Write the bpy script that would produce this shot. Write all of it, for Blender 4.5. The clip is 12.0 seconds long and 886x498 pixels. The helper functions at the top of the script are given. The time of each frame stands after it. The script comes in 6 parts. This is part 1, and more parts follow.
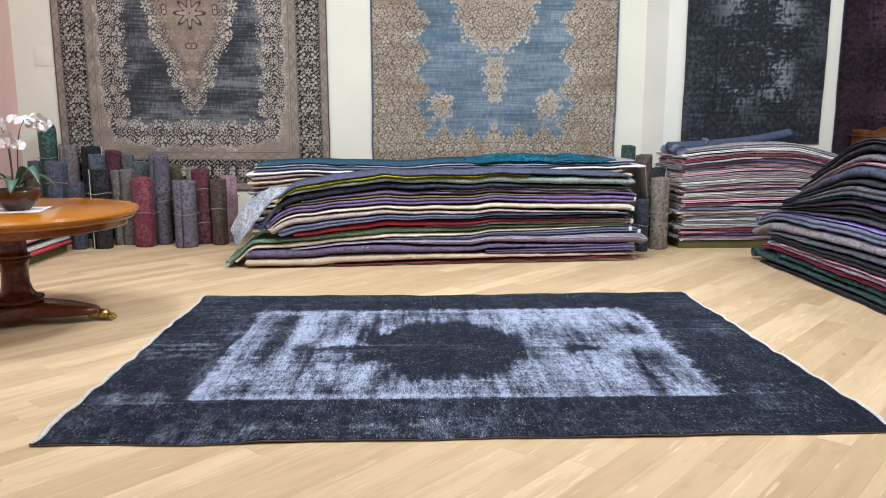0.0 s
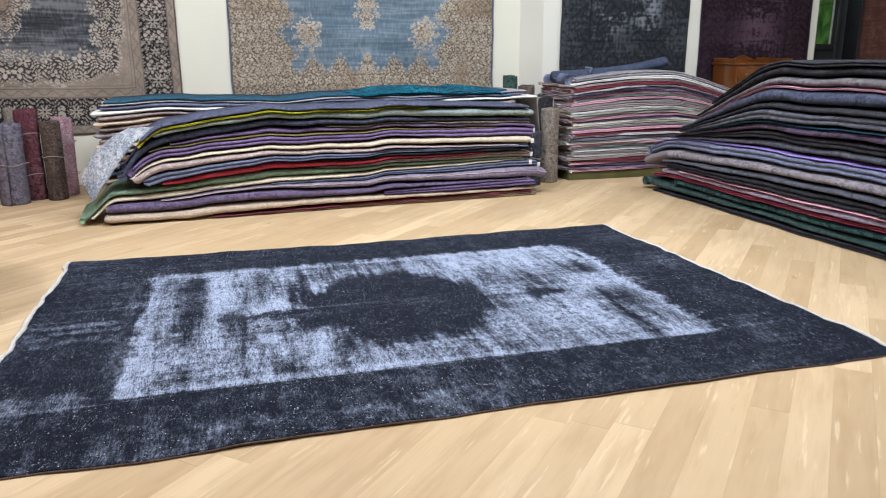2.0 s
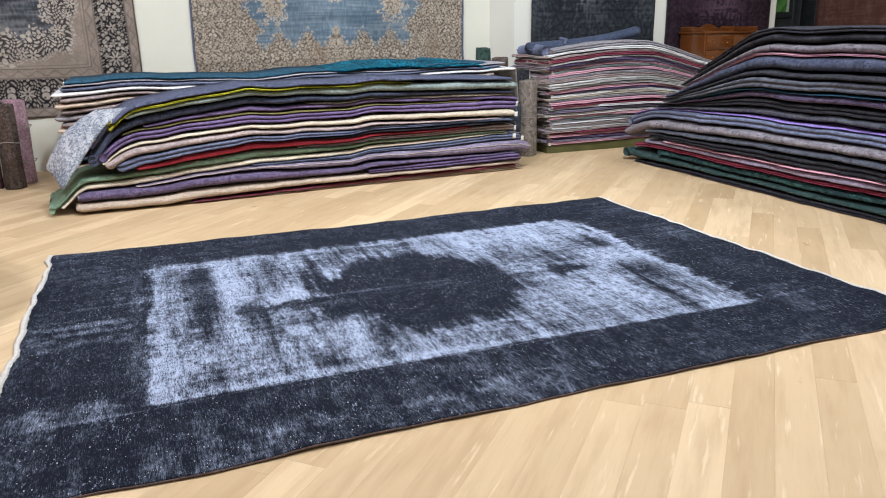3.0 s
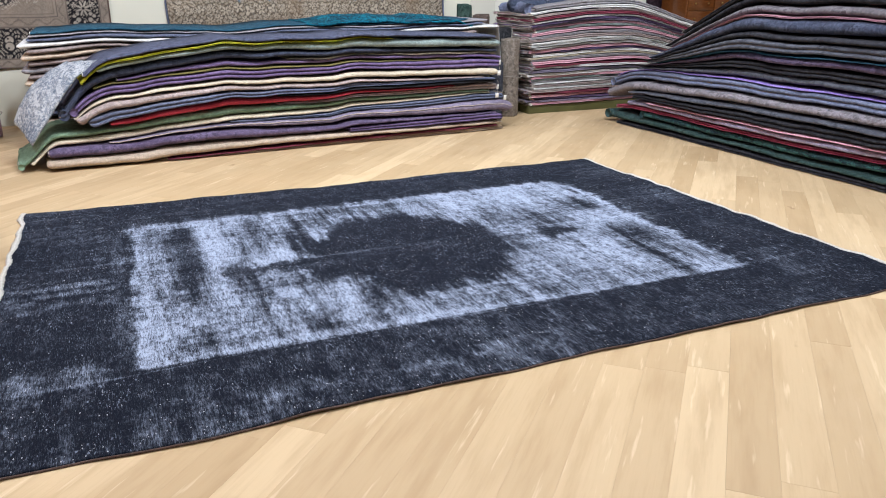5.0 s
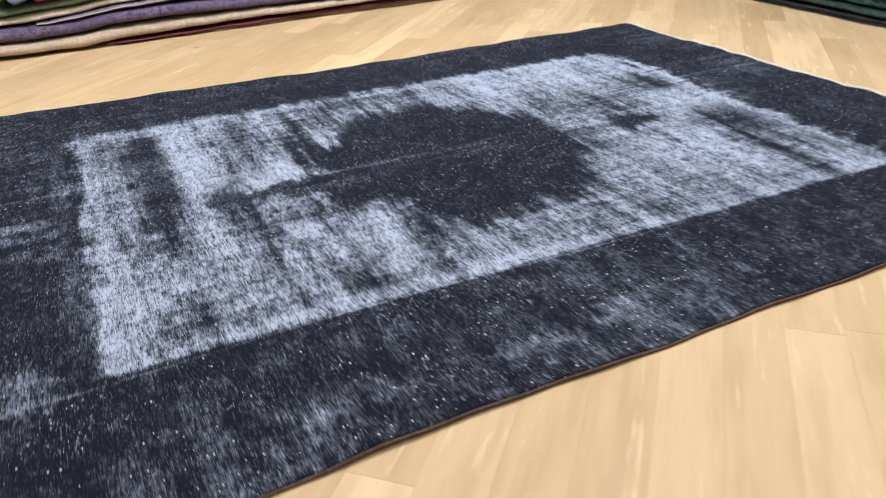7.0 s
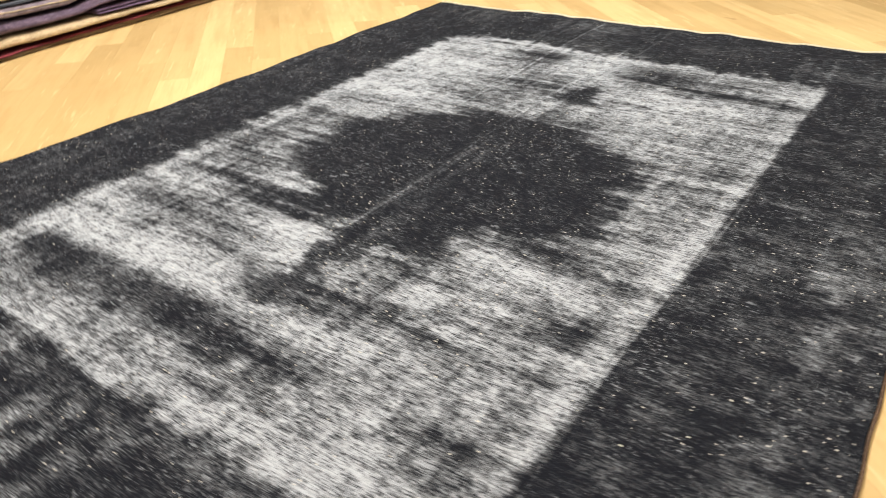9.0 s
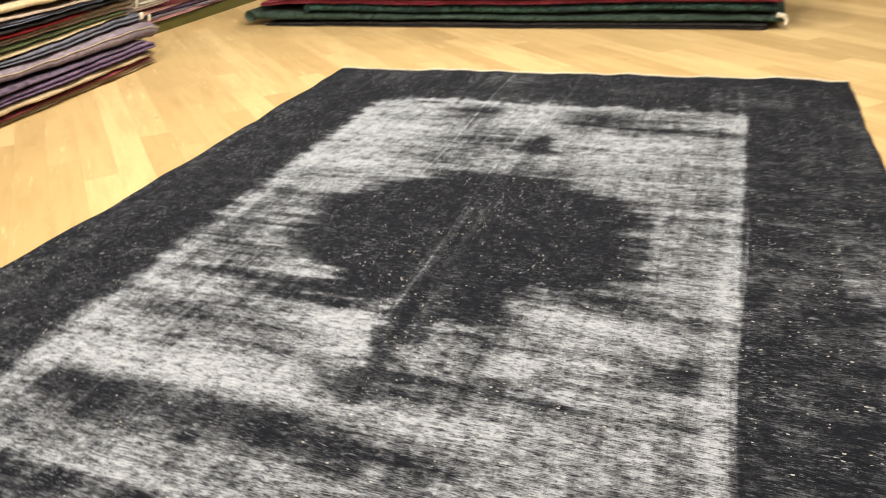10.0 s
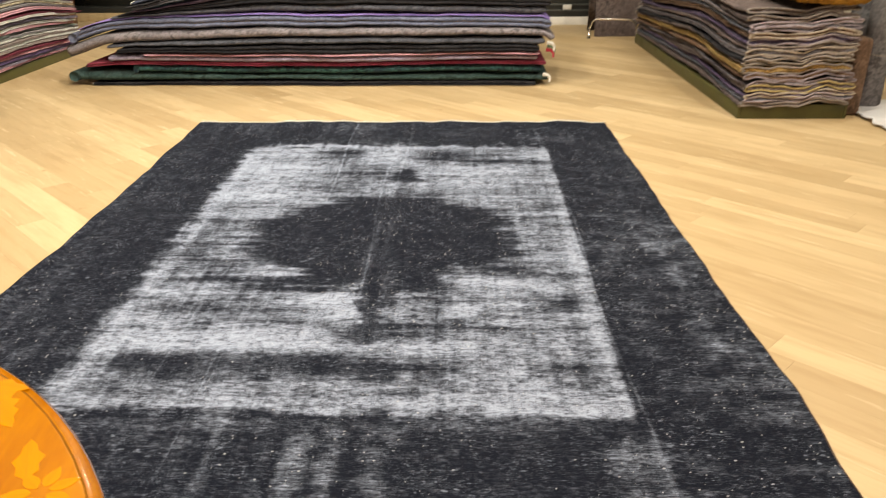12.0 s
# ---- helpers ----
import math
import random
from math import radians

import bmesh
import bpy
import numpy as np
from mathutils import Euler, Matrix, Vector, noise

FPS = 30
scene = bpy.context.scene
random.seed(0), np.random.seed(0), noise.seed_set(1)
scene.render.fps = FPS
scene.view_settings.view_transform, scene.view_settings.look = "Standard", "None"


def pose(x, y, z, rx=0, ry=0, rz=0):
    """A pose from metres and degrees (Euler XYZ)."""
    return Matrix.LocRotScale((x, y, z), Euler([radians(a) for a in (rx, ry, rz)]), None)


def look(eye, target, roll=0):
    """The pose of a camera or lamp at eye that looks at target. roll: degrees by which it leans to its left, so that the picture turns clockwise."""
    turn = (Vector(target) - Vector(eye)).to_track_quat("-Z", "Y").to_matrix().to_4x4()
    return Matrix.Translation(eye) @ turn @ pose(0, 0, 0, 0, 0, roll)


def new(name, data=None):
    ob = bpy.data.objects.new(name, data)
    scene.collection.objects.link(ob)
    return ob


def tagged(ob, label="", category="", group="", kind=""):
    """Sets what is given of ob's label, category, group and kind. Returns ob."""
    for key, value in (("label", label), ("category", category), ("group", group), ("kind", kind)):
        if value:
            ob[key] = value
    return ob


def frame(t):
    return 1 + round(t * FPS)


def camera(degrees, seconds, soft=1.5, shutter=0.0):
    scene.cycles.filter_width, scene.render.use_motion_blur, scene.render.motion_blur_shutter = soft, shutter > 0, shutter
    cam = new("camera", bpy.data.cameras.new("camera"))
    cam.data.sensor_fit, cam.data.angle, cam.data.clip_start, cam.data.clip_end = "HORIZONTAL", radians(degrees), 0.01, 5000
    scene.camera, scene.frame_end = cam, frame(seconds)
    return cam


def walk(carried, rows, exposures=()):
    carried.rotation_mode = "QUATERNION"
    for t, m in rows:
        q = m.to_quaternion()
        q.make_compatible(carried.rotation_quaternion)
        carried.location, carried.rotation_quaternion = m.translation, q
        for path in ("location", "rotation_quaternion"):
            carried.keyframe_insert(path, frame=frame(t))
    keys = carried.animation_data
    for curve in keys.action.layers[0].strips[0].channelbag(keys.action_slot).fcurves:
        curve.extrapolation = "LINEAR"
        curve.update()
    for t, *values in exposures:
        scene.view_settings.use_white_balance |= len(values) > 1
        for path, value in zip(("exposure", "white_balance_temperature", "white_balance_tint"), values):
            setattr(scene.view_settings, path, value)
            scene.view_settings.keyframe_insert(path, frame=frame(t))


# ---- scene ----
import functools

cam = camera(60.9, 12.0, soft=1.0, shutter=0.5)
PATH = [
    (0, (-0.26, -4.546, 1.396), (-0.184, -2.576, 1.059), 0.0),
    (0.5, (-0.343, -4.456, 1.367), (-0.278, -2.491, 1.001), 1.1),
    (1, (-0.471, -4.278, 1.322), (-0.393, -2.327, 0.89), 1.8),
    (1.5, (-0.639, -3.998, 1.304), (-0.292, -2.081, 0.852), 0.3),
    (2, (-0.923, -3.856, 1.292), (-0.381, -1.994, 0.802), -0.3),
    (2.5, (-1.141, -3.722, 1.278), (-0.527, -1.892, 0.754), -1.0),
    (3, (-1.29, -3.562, 1.276), (-0.602, -1.767, 0.723), -1.1),
    (5, (-1.365, -3.464, 1.264), (-0.615, -1.729, 0.61), -0.0),
    (5.5, (-1.256, -3.206, 1.222), (-0.508, -1.485, 0.531), 0.0),
    (6, (-1.247, -2.955, 1.206), (-0.487, -1.267, 0.45), 1.1),
    (6.5, (-1.274, -2.8, 1.169), (-0.521, -1.157, 0.312), 0.8),
    (7, (-1.305, -2.496, 1.081), (-0.540, -0.915, 0.123), -1.6),
    (8.8, (-1.904, -1.472, 1.047), (-0.578, -0.398, 0.003), -1.8),
    (9, (-1.995, -1.367, 1.057), (-0.596, -0.358, 0.044), -2.3),
    (9.5, (-2.139, -1.099, 1.081), (-0.627, -0.241, 0.093), -4.6),
    (10, (-2.223, -0.819, 1.124), (-0.571, -0.166, 0.204), -4.1),
    (10.5, (-2.534, -0.596, 1.175), (-0.786, -0.231, 0.275), -1.0),
    (11, (-2.875, -0.516, 1.222), (-1.135, -0.268, 0.268), -1.4),
    (11.5, (-3.105, -0.462, 1.295), (-1.326, -0.304, 0.396), -1.8),
    (12, (-3.201, -0.386, 1.352), (-1.377, -0.35, 0.532), -0.3),
]
walk(cam, [(t, look(eye, target, roll)) for t, eye, target, roll in PATH],
     [(0.0, -0.25, 6000.0, 10.0), (5.0, -0.25, 6000.0, 10.5), (7.0, -0.30, 6500.0, 9.5), (9.0, -0.04, 9300.0, 5.0), (10.5, -0.10, 9700.0, 5.0), (12.0, -0.13, 8500.0, 7.0)])

# ---------- light ----------
world = bpy.data.worlds.new("room_world")
world.use_nodes = True
world.node_tree.nodes["Background"].inputs[0].default_value = (1.0, 0.95, 0.88, 1)
world.node_tree.nodes["Background"].inputs[1].default_value = 0.01
scene.world = world
CEIL = 4.6
LED = (0.945, 0.965, 1.0)


def ceiling_lamp(eye, target, watts, size=0.4):
    lamp = bpy.data.lights.new("unseen_ceiling_lamp", "AREA")
    lamp.shape, lamp.size, lamp.energy, lamp.color = "DISK", size, watts, LED
    new("unseen_ceiling_lamp", lamp).matrix_world = look(eye, target)


# Unseen recessed lamps over the floor, then aimed lamps added to brighten walls and piles.
for lx, ly in ((-3.5, 0.3), (-0.9, 0.6), (1.9, 0.3), (-2.6, -3.4), (0.3, -3.2), (3.2, -4.2), (5.2, 1.0)):
    ceiling_lamp((lx, ly, CEIL - 0.03), (lx, ly + 0.01, 0), 88 if lx == -3.5 else 48 if ly < -3.0 else 60)
for ex, ey, tx, ty, tz, watts in ((-3.4, 1.2, -3.2, 4.4, 0.8, 92), (-0.4, 0.6, -0.3, 3.3, 0.4, 126), (1.9, 0.4, 2.6, 3.9, 0.6, 92), (0.6, -0.4, 3.4, 1.2, 0.6, 120), (0.2, -3.0, 2.4, -2.4, 0.5, 52), (4.4, 1.6, 5.4, 4.5, 1.6, 50)):
    ceiling_lamp((ex, ey, CEIL - 0.08), (tx, ty, tz), watts, 0.3)


# ---------- small tools ----------
def mesh_of(name, verts, faces, mats, smooth=True, slots=None):
    me = bpy.data.meshes.new(name)
    me.from_pydata([tuple(v) for v in verts], [], [tuple(f) for f in faces])
    for m in mats if isinstance(mats, (list, tuple)) else [mats]:
        me.materials.append(m)
    if slots is not None:
        me.polygons.foreach_set("material_index", slots)
    me.polygons.foreach_set("use_smooth", [smooth] * len(me.polygons))
    me.update()
    return me


def part(name, me, parent=None, label=""):
    """One mesh object; me is a mesh, or a (bmesh, material) pair."""
    if isinstance(me, tuple):
        bm, mat = me
        for f in bm.faces:
            f.smooth = len(f.verts) <= 4
        me = bpy.data.meshes.new(name)
        bm.to_mesh(me)
        bm.free()
        me.materials.append(mat)
    ob = new(name, me)
    if parent is not None:
        ob.parent = parent
    if label:
        ob["label"] = label
    return ob


def thing(name, label, category, at=None, group="", kind=""):
    ob = new(name)
    ob.matrix_world = at or Matrix()
    return tagged(ob, label, category, group, kind)


def box_bm(x0, x1, y0, y1, z0, z1, bevel=0.004, seg=2, bm=None):
    own = bmesh.new()
    bmesh.ops.create_cube(own, size=1)
    bmesh.ops.scale(own, vec=(x1 - x0, y1 - y0, z1 - z0), verts=own.verts)
    bmesh.ops.translate(own, vec=((x0 + x1) / 2, (y0 + y1) / 2, (z0 + z1) / 2), verts=own.verts)
    if bevel:
        bmesh.ops.bevel(own, geom=own.edges[:], offset=bevel, segments=seg, profile=0.5, affect="EDGES")
    if bm is None:
        return own
    tmp = bpy.data.meshes.new("tmp")
    own.to_mesh(tmp)
    own.free()
    bm.from_mesh(tmp)
    bpy.data.meshes.remove(tmp)
    return bm


def lathe(profile, n=48, mat=None, name="lathe", phase=None):
    """Turns (r, z) pairs round z. phase(r, z, angle) may alter the radius."""
    v, f = [], []
    for r, z in profile:
        for k in range(n):
            a = 2 * math.pi * k / n
            rr = phase(r, z, a) if phase else r
            v.append((rr * math.cos(a), rr * math.sin(a), z))
    for i in range(len(profile) - 1):
        for k in range(n):
            f.append((i * n + k, i * n + (k + 1) % n, (i + 1) * n + (k + 1) % n, (i + 1) * n + k))
    f.append(tuple(range(n))[::-1])
    f.append(tuple((len(profile) - 1) * n + k for k in range(n)))
    return mesh_of(name, v, f, mat)


def tube(points, r, mat, name="tube", n=8, r_end=None):
    """A round tube along points."""
    v, f, pts = [], [], [Vector(p) for p in points]
    up = Vector((0.13, 0.21, 0.97))
    for i, p in enumerate(pts):
        d = (pts[min(i + 1, len(pts) - 1)] - pts[max(i - 1, 0)]).normalized()
        a = d.cross(up).normalized()
        b = d.cross(a)
        rr = r if r_end is None else r + (r_end - r) * i / (len(pts) - 1)
        for k in range(n):
            t = 2 * math.pi * k / n
            v.append(p + rr * (math.cos(t) * a + math.sin(t) * b))
    for i in range(len(pts) - 1):
        for k in range(n):
            f.append((i * n + k, i * n + (k + 1) % n, (i + 1) * n + (k + 1) % n, (i + 1) * n + k))
    f.append(tuple(range(n)))
    f.append(tuple((len(pts) - 1) * n + k for k in range(n))[::-1])
    return mesh_of(name, v, f, mat)


def smooth_step(a, b, x):
    t = np.clip((np.asarray(x, float) - a) / (b - a), 0, 1)
    return t * t * (3 - 2 * t)


@functools.lru_cache(maxsize=None)
def wave_terms(seed):
    r = np.random.RandomState(seed)
    w = r.uniform(0.8, 1.3, 3) * (1.3, 2.9, 6.1)
    return tuple(zip((0.5, 0.3, 0.2), w.tolist(), r.uniform(0, 6.28, 3).tolist()))


def wave(x, seed, scale=1.0):
    """Smooth noise of one number, about -1 to 1."""
    if isinstance(x, float):
        return sum(a * math.sin(x * w * scale + p) for a, w, p in wave_terms(seed))
    return sum(a * np.sin(np.asarray(x) * w * scale + p) for a, w, p in wave_terms(seed))


# ---------- materials ----------
def material(name):
    m = bpy.data.materials.new(name)
    m.use_nodes = True
    nt = m.node_tree
    bsdf = nt.nodes["Principled BSDF"]

    def node(kind, **values):
        nd = nt.nodes.new(kind)
        for k, v in values.items():
            if k in nd.inputs:
                nd.inputs[k].default_value = v
        return nd

    return m, nt, bsdf, node, nt.links.new


def noise_node(nt, link, vec, scale, detail=4.0, rough=0.55, stretch=None, turn=None):
    if stretch is not None or turn is not None:
        mp = nt.nodes.new("ShaderNodeMapping")
        link(vec, mp.inputs["Vector"])
        if stretch is not None:
            mp.inputs["Scale"].default_value = stretch
        if turn is not None:
            mp.inputs["Rotation"].default_value = turn
        vec = mp.outputs[0]
    nz = nt.nodes.new("ShaderNodeTexNoise")
    link(vec, nz.inputs["Vector"])
    nz.inputs["Scale"].default_value, nz.inputs["Detail"].default_value, nz.inputs["Roughness"].default_value = scale, detail, rough
    return nz.outputs["Fac"]


def calc(nt, link, op, a, b=0.0, c=0.0, clamp=False):
    nd = nt.nodes.new("ShaderNodeMath")
    nd.operation, nd.use_clamp = op, clamp
    for i, v in enumerate((a, b, c)):
        if isinstance(v, (int, float)):
            nd.inputs[i].default_value = v
        else:
            link(v, nd.inputs[i])
    return nd.outputs[0]


def ramp(nt, link, fac, lo, hi, out_lo=0.0, out_hi=1.0, soft=True):
    nd = nt.nodes.new("ShaderNodeMapRange")
    nd.interpolation_type = "SMOOTHSTEP" if soft else "LINEAR"
    link(fac, nd.inputs[0])
    for i, v in enumerate((lo, hi, out_lo, out_hi)):
        nd.inputs[i + 1].default_value = v
    return nd.outputs[0]


def blend(nt, link, fac, a, b, how="MIX"):
    nd = nt.nodes.new("ShaderNodeMix")
    nd.data_type, nd.blend_type = "RGBA", how
    for sock, v in ((nd.inputs[0], fac), (nd.inputs[6], a), (nd.inputs[7], b)):
        if isinstance(v, (int, float)):
            sock.default_value = v
        elif isinstance(v, tuple):
            sock.default_value = (*v[:3], 1)
        else:
            link(v, sock)
    return nd.outputs[2]


def bump(nt, link, bsdf, height, strength, distance=0.002):
    nd = nt.nodes.new("ShaderNodeBump")
    nd.inputs["Strength"].default_value, nd.inputs["Distance"].default_value = strength, distance
    link(height, nd.inputs["Height"])
    link(nd.outputs[0], bsdf.inputs["Normal"])


def set_in(bsdf, **kw):
    names = {"rough": "Roughness", "metal": "Metallic", "sheen": "Sheen Weight", "coat": "Coat Weight", "coat_rough": "Coat Roughness", "spec": "Specular IOR Level", "trans": "Transmission Weight", "ior": "IOR", "sss": "Subsurface Weight"}
    for k, v in kw.items():
        bsdf.inputs[names[k]].default_value = v


def painted(name, col, dirt=0.06, rough=0.6, scale=1.5):
    m, nt, bsdf, node, link = material(name)
    pos = node("ShaderNodeNewGeometry").outputs["Position"]
    big = noise_node(nt, link, pos, scale, 4)
    fine = noise_node(nt, link, pos, 90, 3)
    c = blend(nt, link, ramp(nt, link, big, 0.3, 0.75), tuple(v * (1 - dirt) for v in col), col)
    link(c, bsdf.inputs["Base Color"])
    link(ramp(nt, link, big, 0.2, 0.8, rough - 0.08, rough + 0.08), bsdf.inputs["Roughness"])
    bump(nt, link, bsdf, fine, 0.12, 0.002)
    return m


def cloth(name, col, second=None, pattern=0.5, grain=1.0, crisp=False):
    """Worn wool pile: a ground colour, traces of an old design, faded blotches, short woven streaks and bump."""
    m, nt, bsdf, node, link = material(name)
    second = second or tuple(min(1, v * 1.9 + 0.035) for v in col)
    obj = node("ShaderNodeTexCoord").outputs["Object"]
    rnd = node("ShaderNodeObjectInfo").outputs["Random"]
    shift = node("ShaderNodeVectorMath")
    shift.operation = "ADD"
    link(obj, shift.inputs[0])
    link(calc(nt, link, "MULTIPLY", rnd, 61.0), shift.inputs[1])
    pos = shift.outputs[0]
    big = noise_node(nt, link, pos, 3.2, 4, 0.65)
    motif = noise_node(nt, link, pos, 24, 4, 0.7)
    mid = noise_node(nt, link, pos, 55, 6, 0.85)
    rows = noise_node(nt, link, pos, 150, 3, 0.7, (0.22, 1.0, 1.0))
    fine = noise_node(nt, link, pos, 260, 2, 0.6)
    mix = calc(nt, link, "ADD", calc(nt, link, "MULTIPLY", big, 0.30), calc(nt, link, "MULTIPLY", mid, 0.70))
    fac = ramp(nt, link, mix, *((0.46, 0.54) if crisp else (0.42, 0.60)), 0.0, pattern)
    c = blend(nt, link, fac, col, second)
    old = calc(nt, link, "MULTIPLY", ramp(nt, link, motif, 0.50, 0.57), ramp(nt, link, big, 0.40, 0.60, 0.35, 1.0))
    c = blend(nt, link, calc(nt, link, "MULTIPLY", old, (0.9 if max(col) < 0.16 else 0.5) * pattern), c, tuple(0.34 * v for v in col))
    c = blend(nt, link, ramp(nt, link, rows, 0.50, 0.70, 0.0, 0.40), c, tuple(v * 0.40 for v in col))
    c = blend(nt, link, ramp(nt, link, fine, 0.55, 0.72, 0.0, 0.5), c, tuple(min(1, 0.75 * v + 0.05) for v in second))
    hsv = node("ShaderNodeHueSaturation")
    link(c, hsv.inputs["Color"])
    link(ramp(nt, link, rnd, 0, 1, 0.80, 1.20, soft=False), hsv.inputs["Value"])
    link(hsv.outputs[0], bsdf.inputs["Base Color"])
    set_in(bsdf, rough=0.95, spec=0.05, sheen=0.03)
    bump(nt, link, bsdf, calc(nt, link, "ADD", fine, calc(nt, link, "MULTIPLY", calc(nt, link, "ADD", mid, rows), 1.6)), 0.75 * grain, 0.005)
    return m


def polished_wood(name, dark, light, rough=0.22, coat=0.6, scale=6.0, stretch=(1, 9, 9)):
    m, nt, bsdf, node, link = material(name)
    obj = node("ShaderNodeTexCoord").outputs["Object"]
    grain = noise_node(nt, link, obj, scale, 6, 0.6, stretch)
    fine = noise_node(nt, link, obj, scale * 7, 4, 0.6, stretch)
    big = noise_node(nt, link, obj, 2.2, 3)
    f = calc(nt, link, "ADD", calc(nt, link, "MULTIPLY", grain, 0.7), calc(nt, link, "MULTIPLY", fine, 0.3))
    c = blend(nt, link, ramp(nt, link, f, 0.32, 0.68), dark, light)
    c = blend(nt, link, ramp(nt, link, big, 0.35, 0.75, 0, 0.35), c, tuple(v * 0.6 for v in dark))
    link(c, bsdf.inputs["Base Color"])
    set_in(bsdf, rough=rough, coat=coat, coat_rough=0.08, spec=0.15)
    bump(nt, link, bsdf, fine, 0.04, 0.001)
    return m


def plain_mat(name, col, rough=0.5, metal=0.0, bumpy=0.1, scale=60):
    m, nt, bsdf, node, link = material(name)
    obj = node("ShaderNodeTexCoord").outputs["Object"]
    n = noise_node(nt, link, obj, scale, 4)
    big = noise_node(nt, link, obj, scale / 12, 3)
    c = blend(nt, link, ramp(nt, link, big, 0.3, 0.7), tuple(v * 0.75 for v in col), col)
    link(c, bsdf.inputs["Base Color"])
    set_in(bsdf, rough=rough, metal=metal)
    bump(nt, link, bsdf, n, bumpy, 0.003)
    return m


PLANK_TURN = math.radians(46)


def oak_mat(name, per_object):
    m, nt, bsdf, node, link = material(name)
    pos = node("ShaderNodeNewGeometry").outputs["Position"]
    rnd = node("ShaderNodeObjectInfo").outputs["Random"] if per_object else node("ShaderNodeNewGeometry").outputs["Random Per Island"]
    mp = node("ShaderNodeMapping")
    mp.inputs["Rotation"].default_value = (0, 0, -PLANK_TURN)
    link(pos, mp.inputs["Vector"])
    shift = node("ShaderNodeCombineXYZ")
    link(calc(nt, link, "MULTIPLY", rnd, 37.0), shift.inputs[2])
    add = node("ShaderNodeVectorMath")
    link(mp.outputs[0], add.inputs[0])
    link(shift.outputs[0], add.inputs[1])
    v = add.outputs[0]
    figure = noise_node(nt, link, v, 1.0, 4, 0.55, (2.2, 16, 1))
    grain = noise_node(nt, link, v, 1.0, 5, 0.65, (5, 110, 1))
    knots = noise_node(nt, link, v, 1.0, 2, 0.5, (6, 9, 1))
    light, mid, dark = (0.64, 0.485, 0.290), (0.465, 0.332, 0.183), (0.36, 0.235, 0.116)
    tone = blend(nt, link, ramp(nt, link, rnd, 0.0, 1.0, 0, 1, soft=False), mid, light)
    c = blend(nt, link, ramp(nt, link, figure, 0.42, 0.75, 0, 0.42), tone, dark)
    c = blend(nt, link, ramp(nt, link, grain, 0.45, 0.75, 0, 0.16), c, dark)
    c = blend(nt, link, ramp(nt, link, knots, 0.74, 0.82, 0, 0.6), c, (0.25, 0.14, 0.06))
    c = blend(nt, link, ramp(nt, link, noise_node(nt, link, v, 1.0, 3, 0.6, (3, 30, 1)), 0.60, 0.72, 0, 0.45), c, (0.78, 0.64, 0.43))
    link(c, bsdf.inputs["Base Color"])
    link(ramp(nt, link, noise_node(nt, link, pos, 1.7, 4), 0.3, 0.7, 0.40, 0.56), bsdf.inputs["Roughness"])
    set_in(bsdf, spec=0.35)
    bump(nt, link, bsdf, grain, 0.10, 0.001)
    return m


